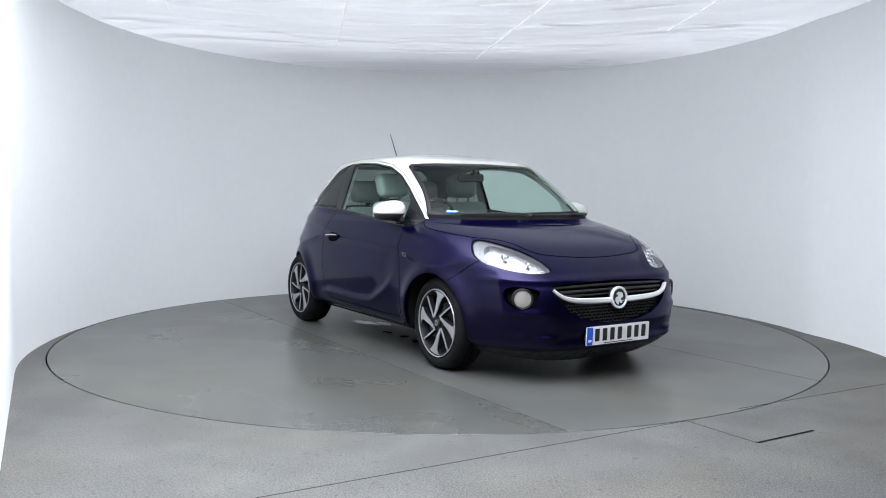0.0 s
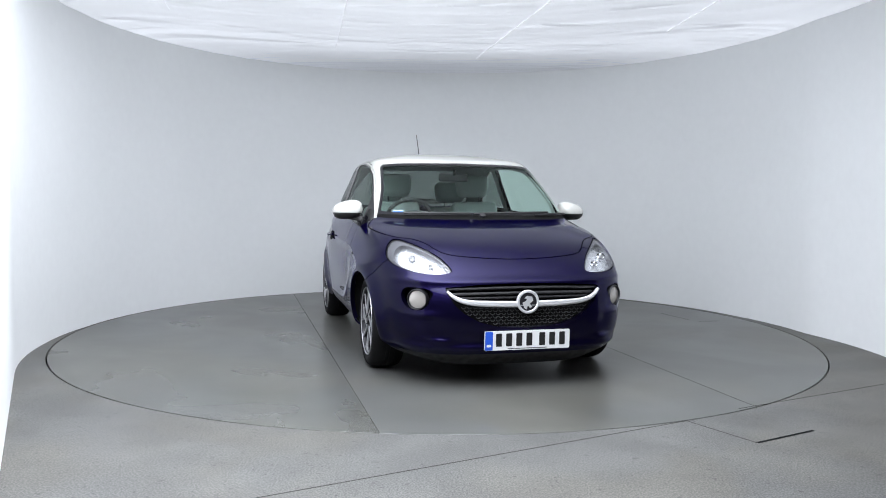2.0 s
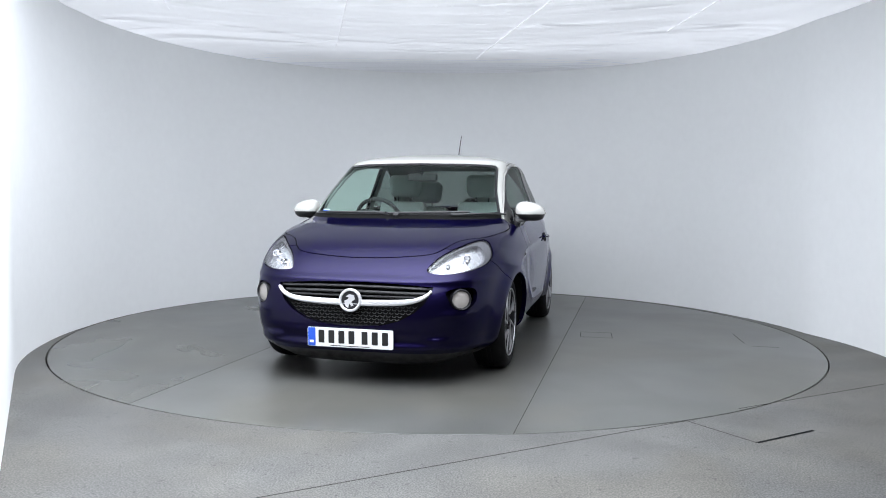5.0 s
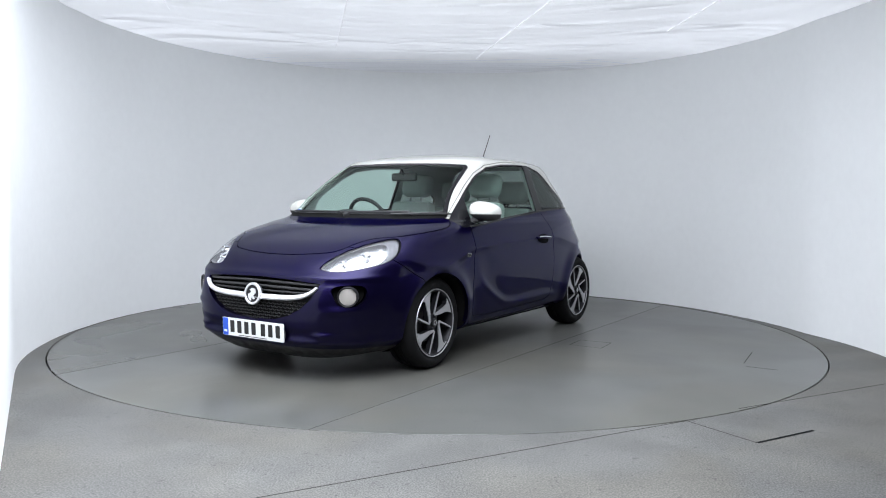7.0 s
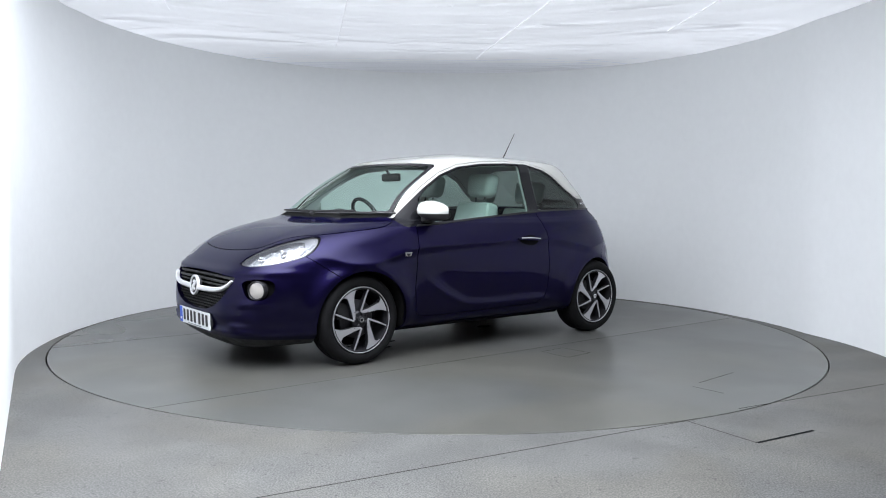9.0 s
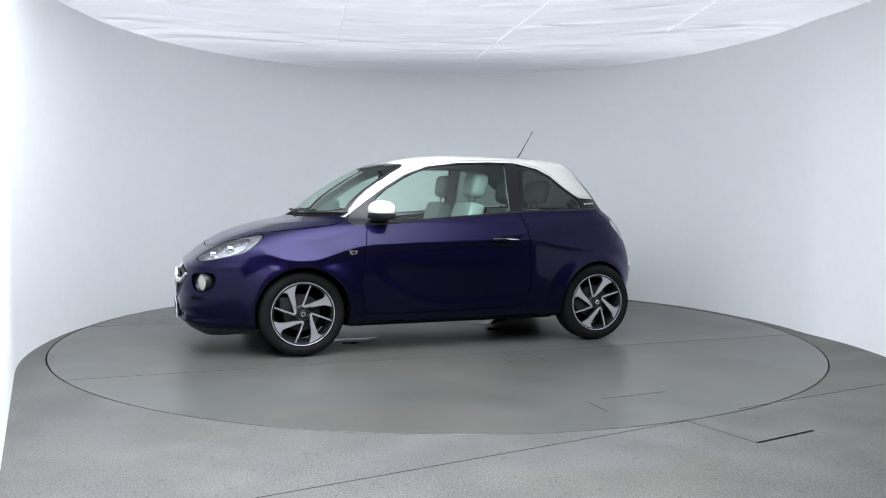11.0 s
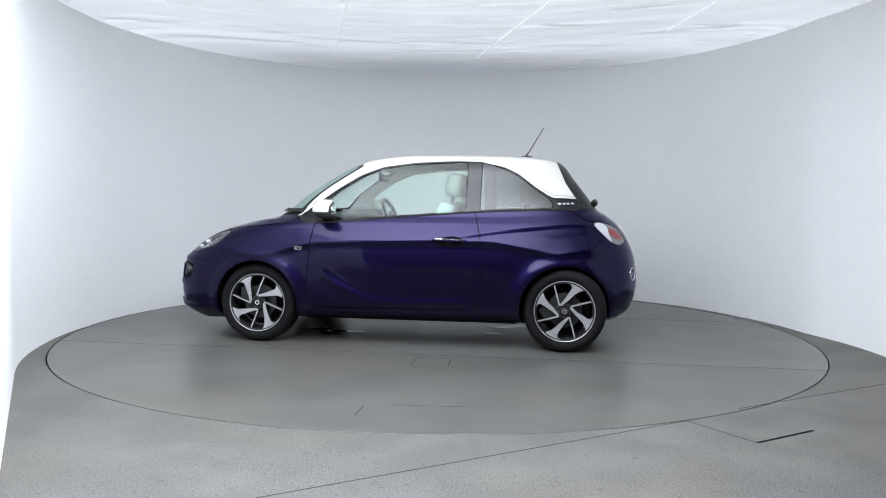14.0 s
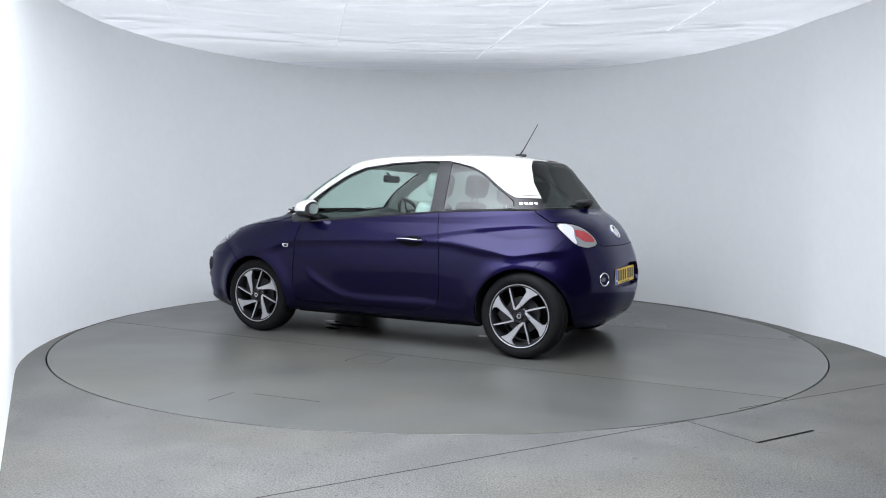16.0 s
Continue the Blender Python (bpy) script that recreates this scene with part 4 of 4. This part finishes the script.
def build_interior(car, s):
    skin_part(s, ["roof", "window_surround"], "headlining", LINING, car, "both", 0, .03, "pale grey headlining")
    for side in ("left", "right"):
        skin_part(s, "pillar_trim", "inner_pillar", LINING, car, side, 0, .03, "pale grey inner pillar cover")
        skin_part(s, "door", "door_card", DASH, car, side, 0, .055, "charcoal inner door card")
        skin_part(s, "rear_quarter", "side_trim", DASH, car, side, 0, .05, "charcoal inner side trim")
    # floor pan and bulkheads
    part("underbody", box(3.05, 1.12, .05, (.10, 0, .190), .02), LINER, car, "black underbody")
    part("floor_pan", box(1.62, 1.40, .05, (0, 0, .205), .015), LINER, car)
    part("load_floor", box(.85, 1.1, .05, (-1.15, 0, .62), .01), DASH, car)
    part("bulkhead", box(.06, 1.35, .65, (1.0, 0, .56), .02), LINER, car)
    part("exhaust_silencer", box(.30, .62, .14, (-1.35, 0, .24), .05, 3), STEEL, car, "steel silencer under the tail")
    # dashboard: swept roll with an instrument hood before the wheel on the right
    bm = bmesh.new()
    rows = []
    for k in range(25):
        y = -.66 + 1.32 * k / 24
        hood = .045 * math.exp(-((y + .36) / .17) ** 2)
        prof = [(.88, .70), (.98, .955 - .03 * (y / .66) ** 2), (.80, .972 + .3 * hood), (.62, .968 + hood), (.53, .945 + hood), (.50, .90), (.54, .80), (.58, .66)]
        rows.append([bm.verts.new((x - .10 * (y / .66) ** 2 * (x > .7), y, z)) for x, z in prof])
    for p, q in zip(rows, rows[1:]):
        for i in range(len(p) - 1):
            bm.faces.new((p[i], p[i + 1], q[i + 1], q[i]))
    dash = part("dashboard", bm, DASH, car, "charcoal soft-touch dashboard", angle=60)
    part("air_vent", lathe([(.03, -.02), (.038, -.02), (.038, .004), (.03, .004), (.03, -.02)], 24), CHROME, dash, at=facing(Vector((.52, .56, .90)), Vector((-1, 0, .1))))
    part("air_vent", lathe([(.03, -.02), (.038, -.02), (.038, .004), (.03, .004), (.03, -.02)], 24), CHROME, dash, at=facing(Vector((.52, -.58, .90)), Vector((-1, 0, .1))))
    part("centre_screen", box(.02, .20, .12, (.525, 0, .85), .006), GLOSS_BLACK, dash)
    # steering wheel
    c, tilt = Vector((.36, -.36, .93)), radians(26)
    ax = Vector((-math.cos(tilt), 0, math.sin(tilt)))
    up = Vector((math.sin(tilt), 0, math.cos(tilt)))
    ring_pts = [c + (Vector((0, 1, 0)) * math.cos(2 * math.pi * k / 40) + up * math.sin(2 * math.pi * k / 40)) * .178 for k in range(40)]
    wheel = part("steering_wheel", tube(ring_pts, .0155, 10, close=True), TRIM, car, "black leather steering wheel")
    part("wheel_boss", box(.06, .15, .13, (0, 0, 0), .03, 3), TRIM, wheel, at=Matrix.Translation(c - ax * .02) @ Matrix.Rotation(-tilt, 4, "Y"))
    for a in (5, 175, 270):
        d = Vector((0, 1, 0)) * math.cos(radians(a)) + up * math.sin(radians(a))
        part("wheel_spoke", tube([c + d * .05, c + d * .172], .013, 8), TRIM, wheel)
    part("steering_column", tube([c - ax * .02, c - ax * .22], .04, 14), TRIM, wheel)
    for y in (.34, -.34):
        seat_parts(car, -.13, y)
    for y in (.30, -.30):
        seat = seat_parts(car, -.70, y, True)
        seat.matrix_basis = pose(0, 0, -.05)
    # rear-view mirror on the windscreen
    mir = part("rear_view_mirror", box(.035, .235, .062, (.36, -.01, 1.262), .02, 3), TRIM, car, "black rear-view mirror")
    part("mirror_stalk", tube([(.37, -.01, 1.28), (.405, -.01, 1.318)], .011, 8), TRIM, mir)
    # stickers inside the windscreen's foot
    hit = PROBE.front(-.565, 1.012)
    part("windscreen_sticker", slab([(-.036, -.014), (.036, -.014), (.036, .014), (-.036, .014)], .001), PLATE_W, car, "small white and blue sticker", smooth=False, at=facing(hit[0] - hit[1] * .006, hit[1]))
    part("sticker_band", slab([(-.034, -.012), (.034, -.012), (.034, .002), (-.034, .002)], .001), BLUE, car, smooth=False, at=facing(hit[0] - hit[1] * .0045, hit[1]))


def build_front(car):
    # recessed backing behind the grille
    bm = bmesh.new()
    rows = []
    for k in range(25):
        y = -.50 + k / 24
        rows.append([bm.verts.new((PROBE.front(y, z)[0].x - .055, y, z)) for z in (.33, .40, .47, .54, .62)])
    for p, q in zip(rows, rows[1:]):
        for i in range(4):
            bm.faces.new((p[i], p[i + 1], q[i + 1], q[i]))
    grille = part("grille", bm, LINER, car, "black grille behind a chrome bar")
    half = lambda z: float(np.interp(z, [.353, .364, .394, .44, .492, .55, .588, .61], [.06, .17, .28, .365, .422, .455, .470, .25]))

    def along(zf, w, thick, out, mat, name, label="", span=None, n=21, parent=grille):
        pts = []
        for k in range(n):
            u = -1 + 2 * k / (n - 1)
            z0 = zf(u)
            y = u * (span if span else half(z0))
            p, nn = PROBE.front(y, z0)
            pts.append((p + Vector((out, 0, 0)), nn, nn.cross(Vector((0, 1, 0))).normalized()))
        return part(name, ribbon(pts, w, thick), mat, parent, label)

    along(lambda u: .582 - .006 * u * u, .016, .010, -.026, TRIM, "grille_slat")
    along(lambda u: .553 - .004 * u * u, .014, .010, -.026, TRIM, "grille_slat", span=.43)
    along(lambda u: .527, .010, .008, -.030, TRIM, "grille_slat", span=.40)
    # chrome bar: a shallow smile with upturned tips
    pts, wide = [], []
    for k in range(41):
        u = -1 + 2 * k / 40
        z = .492 + .018 * u * u + .055 * abs(u) ** 9
        p, nn = PROBE.front(u * .468, z)
        t = Vector((0, 1, (.036 * u + .495 * abs(u) ** 8 * (1 if u > 0 else -1)) / .468)).normalized()
        pts.append((p + nn * .004, nn, nn.cross(t).normalized()))
        wide.append(.034 - .019 * abs(u) ** 4)
    part("chrome_bar", ribbon(pts, wide, .012), SATIN, grille, "chrome bar curved like a smile")
    # honeycomb below the bar, one lattice mesh of small ribs
    bm = bmesh.new()
    for r in range(7):
        z = .472 - .0185 * r
        for k in range(-14, 15):
            y = k * .034 + (.017 if r % 2 else 0)
            if abs(y) > half(z) - .012:
                continue
            p, nn = PROBE.front(y, z)
            p = p + Vector((-.024, 0, 0))
            for a, b in (((-.013, .004), (-.006, -.004)), ((-.006, -.004), (.006, -.004)), ((.006, -.004), (.013, .004))):
                tube([p + Vector((0, a[0], a[1])), p + Vector((0, b[0], b[1]))], .0028, 5, bm=bm)
    part("honeycomb", bm, TRIM, grille, "black honeycomb lattice")
    # round badge
    p, nn = PROBE.front(0, .506)
    at = facing(p + Vector((.012, 0, 0)), Vector((1, 0, .08)))
    badge = part("badge", disc(.064, -.02, .006, 48), GUN, grille, "round chrome badge", at=at)
    part("badge_ring", ring(.053, .068, -.004, .013, 56), SATIN, badge, "chrome badge ring")
    part("badge_shape", slab([(-.030, .006), (-.022, .030), (.006, .034), (.024, .020), (.006, .016), (.014, .004), (.034, -.004), (.026, -.034), (.010, -.044), (.004, -.016), (-.010, -.036), (-.022, -.030), (-.008, -.010)], .006), SATIN, badge, smooth=False, at=pose(0, .006, 0))
    # plate and fog lamps
    p, nn = PROBE.front(0, .285)
    plate(car, facing(Vector((1.962, 0, .285)), Vector((1, 0, -.04))), PLATE_W, "white front number plate with dark bars", 1)
    part("plate_holder", box(.03, .50, .10, (1.944, 0, .285), .008), TRIM, car)
    for sgn in (1, -1):
        p, nn = PROBE.front(.628 * sgn, .515)
        d = Vector((1, .62 * sgn, 0)).normalized()
        at = facing(p - d * .016, d)
        lamp = part("fog_lamp", lathe([(.050, -.03), (.054, .010), (.058, .016), (.062, .010), (.062, -.03), (.050, -.03)], 40), GUN, car, "round fog lamp with dark grey ring", at=at)
        part("fog_glass", lathe([(0, .012), (.03, .010), (.051, .004), (.051, -.006), (0, -.006)], 40), AMBER, lamp, "pale ribbed fog lamp glass")
        part("fog_back", disc(.064, -.036, -.026, 32), LINER, lamp)


def build_lamps(car, s):
    for side, sgn in (("left", 1), ("right", -1)):
        lens = skin_part(s, ["headlight", "headlight_bowl"], "headlight", LENS, car, side, .0, label="clear glass headlight with chrome bowl")
        skin_part(s, "headlight", "headlight_bezel", BEZEL, lens, side, .03, .010, "dark grey bezel")
        skin_part(s, "headlight_bowl", "headlight_reflector", REFLECTOR_FACET, lens, side, 0, .038, "faceted chrome reflector")
        for y, z, r in ((.525, .702, .016), (.620, .742, .022)):
            p, nn = PROBE.front(y * sgn, z)
            at = facing(p + Vector((-.035, 0, 0)), Vector((1, .15 * sgn, .05)))
            part("bulb_housing", ring(r * .62, r, -.02, .012, 32), CHROME, lens, at=at)
            part("bulb_cap", disc(r * .5, -.01, .006, 24), SATIN, lens, at=at)
        tail = skin_part(s, "tail_lamp", "tail_lamp", LAMP_WHITE, car, side, .012, label="white tail lamp with a red centre")
        skin_part(s, "tail_white", "tail_clear", TAIL_CLEAR, tail, side, .006, -.001, "pale clear tail lens")
        skin_part(s, "tail_red", "tail_lens", RED, tail, side, .006, -.002, "red tail lens")
        # round rear lamp in the bumper
        p, nn = PROBE.rear(.47 * sgn, .548)
        at = facing(p - nn * .012, nn)
        rear = part("rear_fog_lamp", ring(.040, .049, -.01, .018, 40), CHROME, car, "round rear lamp in a thin chrome ring", at=at)
        part("fog_glass", lathe([(0, .013), (.025, .011), (.041, .004), (.041, -.004), (0, -.004)], 32), BEZEL, rear)


def build_rear(car):
    p, nn = PROBE.rear(0, .545)
    plate(car, facing(Vector((p.x + .038, 0, .548)), Vector((-1, 0, .03))), PLATE_Y, "yellow rear number plate with dark bars", 1)
    p, nn = PROBE.rear(0, .865)
    badge = part("rear_badge", ring(.044, .058, -.006, .010, 48), SATIN, car, "round chrome rear badge", at=facing(p, nn))
    part("badge_disc", disc(.05, -.006, .004, 40), GUN, badge)
    part("badge_shape", slab([(-.026, .004), (-.018, .026), (.020, .016), (.008, .004), (.026, -.006), (.014, -.034), (-.014, -.026)], .005), SATIN, badge, smooth=False, at=pose(0, .003, 0))
    # wiper across the rear window's foot
    pts = [PROBE.rear(.32 - .36 * k / 8, 1.062 + .006 * math.sin(k / 8 * math.pi)) for k in range(9)]
    wiper = part("rear_wiper", tube([q + n * .03 for q, n in pts], [.006, .009, .011, .013, .015, .017, .020, .024, .026], 8), TRIM, car, "black rear wiper")
    q, n = PROBE.rear(-.03, 1.058)
    part("wiper_pivot", lathe([(0, -.02), (.028, -.02), (.026, .035), (.016, .045), (0, .045)], 24), TRIM, wiper, at=facing(q, n))
    part("wiper_blade", tube([q + n * .010 for q, n in [PROBE.rear(.36 - .40 * k / 8, 1.05) for k in range(9)]], .007, 6), RUBBER, wiper)
    # raised brake light under the roof's edge and a black lower bumper
    part("high_brake_light", box(.04, .20, .018, (-1.075, 0, 1.388), .006), DEEP_RED, car, "dark red high brake light")


def build_sides(car):
    for sgn, side in ((1, "left"), (-1, "right")):
        # flat black plate for the shade in the handle's bowl, and the grip bar
        p, nn = PROBE.side(-.325, .795, sgn)
        at = facing(p, nn)
        flip = -1 if sgn > 0 else 1
        bowl = []
        for k in range(28):
            a = 2 * math.pi * k / 28
            bowl.append((.100 * math.cos(a) + .0, .038 * math.sin(a) * (1 + .2 * math.cos(a) * flip) - .006))
        handle = part("door_handle", slab(bowl, .003), GAP, car, "painted door handle with a bright strip over a dark shade plate", smooth=False, at=at)
        grip = [(Vector((-.125 + .25 * k / 12, .012 + .022 * math.sin(math.pi * k / 12), .004 * math.cos(k / 12 * math.pi) * flip)), Vector((0, 1, 0)), Vector((0, 0, 1))) for k in range(13)]
        part("grip", ribbon(grip, [.012 + .016 * math.sin(math.pi * (k + .6) / 13.2) for k in range(13)], .008), PAINT, handle)
        strip_ = [(q + Vector((0, .009, .004)), n, s_) for q, n, s_ in grip[1:-1]]
        part("grip_strip", ribbon(strip_, .008, .002), CHROME, handle, "bright chrome strip")
        # side repeater badge
        p, nn = PROBE.side(.815, .722, sgn)
        rep = part("side_badge", slab([(-.030, .013), (.031, .015), (.025, -.011), (.013, -.015), (-.023, -.014)], .006), CHROME, car, "small silver side badge", smooth=False, at=facing(p - nn * .001, nn))
        part("badge_inlay", slab([(-.018, .006), (.016, .006), (.006, -.010), (-.010, -.010)], .002), GUN, rep, smooth=False, at=pose(0, .006, 0))
        # raised script on the pillar, drawn as plain bars
        for k in range(4):
            x = -1.105 - .031 * k
            p, nn = PROBE.side(x, 1.068 + .001 * k, sgn)
            part("script_bar", slab([(-.012, -.007), (.009, -.007), (.013, .007), (-.008, .007)], .003), CHROME, car, smooth=False, at=facing(p, nn))
        # door mirror
        foot, n0 = PROBE.side(.62, .955, sgn)
        c = Vector((.590, .858 * sgn, 1.006))
        bm = bmesh.new()
        rows = []
        for k in range(13):
            u = -1 + 2 * k / 12
            rr = math.sqrt(max(0, 1 - abs(u) ** 2.6))
            prof = []
            for j in range(20):
                a = 2 * math.pi * j / 20
                cx, cz = math.cos(a), math.sin(a)
                x = .112 * rr * (abs(cx) ** .8) * (1 if cx > 0 else -.62)
                z = (.070 * (1 - .16 * u) if cz > 0 else .066) * rr * (abs(cz) ** .9) * (1 if cz > 0 else -1)
                prof.append(bm.verts.new((c.x + x - .02 * u * 1, c.y + sgn * u * .110, c.z + z + .004 - .010 * u)))
            rows.append(prof)
        for p_, q_ in zip(rows, rows[1:]):
            for j in range(20):
                try:
                    bm.faces.new((p_[j], p_[(j + 1) % 20], q_[(j + 1) % 20], q_[j]))
                except ValueError:
                    pass
        for v in bm.verts:
            v.co.x = max(v.co.x, c.x - .048)
        bmesh.ops.remove_doubles(bm, verts=bm.verts, dist=1e-5)
        cap = bm.copy()
        cut = c.z - .012
        bmesh.ops.bisect_plane(cap, geom=cap.verts[:] + cap.edges[:] + cap.faces[:], plane_co=(0, 0, cut), plane_no=(0, 0, 1), clear_inner=True)
        bmesh.ops.bisect_plane(cap, geom=cap.verts[:] + cap.edges[:] + cap.faces[:], plane_co=(c.x - .040, 0, c.z), plane_no=(1, 0, .1), clear_inner=True)
        low = bm
        for v in low.verts:
            v.co = Vector((c.x, c.y, c.z + .006)) + (v.co - Vector((c.x, c.y, c.z + .006))) * .975
        mirror = part("door_mirror", low, TRIM, car, "door mirror with a white cap on a black foot")
        part("mirror_cap", cap, WHITE, mirror, "glossy white mirror cap")
        g = slab([(.066 * math.cos(2 * math.pi * k / 28), .042 * math.sin(2 * math.pi * k / 28)) for k in range(28)], .003)
        part("mirror_glass", g, MIRROR, mirror, "silvered mirror glass", smooth=False, at=facing(Vector((c.x - .0475, c.y, c.z + .004)), Vector((-1, -.04 * sgn, -.02))))
        bm = bmesh.new()
        a0 = [(c.x + .06, sgn * .745, .925), (c.x - .05, sgn * .745, .925), (c.x - .04, sgn * .745, .968), (c.x + .04, sgn * .745, .968)]
        b0 = [(c.x + .055, sgn * .86, .948), (c.x - .045, sgn * .86, .948), (c.x - .04, sgn * .86, .985), (c.x + .045, sgn * .86, .985)]
        va, vb = [bm.verts.new(q) for q in a0], [bm.verts.new(q) for q in b0]
        for k in range(4):
            bm.faces.new((va[k], va[(k + 1) % 4], vb[(k + 1) % 4], vb[k]))
        bm.faces.new(va)
        bm.faces.new(vb)
        bmesh.ops.bevel(bm, geom=bm.edges[:], offset=.01, segments=2, affect="EDGES")
        part("mirror_foot", bm, TRIM, mirror)
        # belt moulding under the windows
        pts = []
        for k in range(25):
            x = .70 - 1.93 * k / 24
            z = float(np.interp(x, [-1.05, -.63, -.42, .118, .53, .79], [1.021, 1.009, .995, .953, .916, .902])) + .002
            q, n = PROBE.side(x, z, sgn)
            pts.append((q + n * .001, n, Vector((0, 0, 1))))
        part("belt_moulding", ribbon(pts, .014, .005), TRIM, car, "thin black belt moulding")
        # wheel wells
        for hub in (1.155, -1.155):
            bm = bmesh.new()
            rows = []
            for k in range(33):
                a = radians(-13 + 206 * k / 32)
                ca, sa = math.cos(a), math.sin(a)
                r = ARCH_R + .012
                hit = PROBE.side(hub + (r + .01) * ca, max(HUB_Z + (r + .01) * sa, .23), sgn)
                edge = min(.845, abs(hit[0].y) - .018)
                rows.append([bm.verts.new((hub + r * ca, sgn * y, HUB_Z + r * sa)) for y in (edge, edge - .03, .60, .52)] + [bm.verts.new((hub, sgn * .52, HUB_Z))])
            for p_, q_ in zip(rows, rows[1:]):
                for i in range(4):
                    bm.faces.new((p_[i], p_[i + 1], q_[i + 1], q_[i]))
            part("wheel_well", bm, LINER, car, "black wheel well liner")
    # front wipers
    for pts in ([(.50, .995), (.26, .99), (0, .985), (-.08, .98)], [(.70, .985), (.60, .985), (.45, .978), (.36, .976)], [(-.08, .985), (-.28, .985), (-.47, .985), (-.55, .985)]):
        line = []
        for (y0, z0), (y1, z1) in zip(pts, pts[1:]):
            for k in range(4):
                y, z = y0 + (y1 - y0) * k / 4, z0 + (z1 - z0) * k / 4
                q, n = PROBE.front(y, z)
                line.append(q + n * .018)
        part("wiper", tube(line, .008, 6), TRIM, car, "black windscreen wiper")
    q, n = PROBE.front(0.0, .975)
    part("wiper_spindle", lathe([(0, -.01), (.022, -.01), (.02, .02), (0, .024)], 16), TRIM, car, at=facing(q, n))
    # aerial on the roof
    q, n = PROBE.top(-.83, 0)
    foot = part("aerial", box(.085, .036, .022, (0, 0, .008), .010, 3), TRIM, car, "thin black roof aerial", at=Matrix.Translation(q))
    part("aerial_rod", tube([(.01, 0, .01), (-.02, 0, .05), (-.138, 0, .248)], [.007, .0045, .0028], 8), TRIM, foot)


REFLECTOR_FACET = grained("faceted_reflector", (.66, .67, .69), .22, spread=.03, scale=45, big=22, bump=.7, metal=.75, rough_spread=.1)
LAMP_WHITE = material("tail_lamp_white", (.17, .17, .18), .14, .3, Coat_Weight=1.0)
TAIL_CLEAR = material("tail_clear", (.50, .50, .54), .15, .1, Coat_Weight=1.0)
BEZEL = material("lamp_bezel", (.11, .11, .12), .3, .4)
DEEP_RED = material("unlit_red", (.10, .008, .01), .2)
MIRROR = material("mirror_silver", (.85, .87, .88), .02, 1)


def build_car():
    global PROBE
    car = new("car")
    tagged(car, "purple three-door hatchback with white roof on the turntable", "car")
    s = cut_car()
    PROBE = Probe(s)
    for region, mat, rim, label in (("roof", WHITE, .012, "white painted roof"), ("hood", PAINT, .015, ""), ("windshield", SCREEN, 0, "clear tinted windscreen"),
                                    ("windshield_border", GLOSS_BLACK, 0, ""), ("cowl", LINER, 0, "black plastic cowl"), ("rear_glass", REAR, 0, "dark tinted rear window"),
                                    ("front_bumper", PAINT, .03, ""), ("front_valance", TRIM, .01, "black plastic lower lip"), ("tailgate", PAINT, .015, ""),
                                    ("rear_bumper", PAINT, .05, "")):
        skin_part(s, region, region, mat, car, "both", rim, label=label)
    skin_part(s, "plate_recess", "plate_recess", PAINT, car, "both", 0, .045)
    skin_part(s, "gap", "shut_lines", GAP, car, "both", 0, .008)
    for side in ("left", "right"):
        skin_part(s, "fog_pocket", "fog_pocket", LINER, car, side, 0, .050, "black fog lamp recess")
        for region, mat, rim, label in (("fender", PAINT, .03, ""), ("rear_quarter", PAINT, .03, ""), ("door", PAINT, .015, ""), ("sill", PAINT, .01, ""),
                                        ("pillar_trim", GLOSS_BLACK, .01, "gloss black pillar trim"), ("window_surround", WHITE, .01, "white window surround"),
                                        ("door_window", CLEAR, 0, "clear tinted side window"), ("quarter_window", DARK, 0, "dark tinted quarter window")):
            skin_part(s, region, region, mat, car, side, rim, label=label)
    build_lamps(car, s)
    build_front(car)
    build_rear(car)
    build_sides(car)
    build_interior(car, s)
    wheel = build_wheel()
    wheel.parent = car
    tagged(wheel, "alloy wheel with four forked spokes")
    wheel.matrix_basis = pose(1.155, .800, HUB_Z, 0, 0, 0)
    for x, y, turn, spin in ((-1.155, .800, 0, 37), (1.155, -.800, 180, 53), (-1.155, -.800, 180, 98)):
        copy_thing(wheel, pose(x, y, HUB_Z, 0, 0, turn) @ pose(0, 0, 0, 0, spin, 0))
    return car


def motions():
    rows_t, rows_c = [], []
    for t, a in TURN:
        c, s_ = math.cos(radians(a)), math.sin(radians(a))
        rows_t.append((t, pose(0, 0, 0, 0, 0, a)))
        rows_c.append((t, pose(CAR_AT[0] * c - CAR_AT[1] * s_, CAR_AT[0] * s_ + CAR_AT[1] * c, .002, 0, 0, a)))
    walk(turntable, rows_t)
    walk(car, rows_c)


build_room()
turntable = build_table()
car = build_car()
motions()
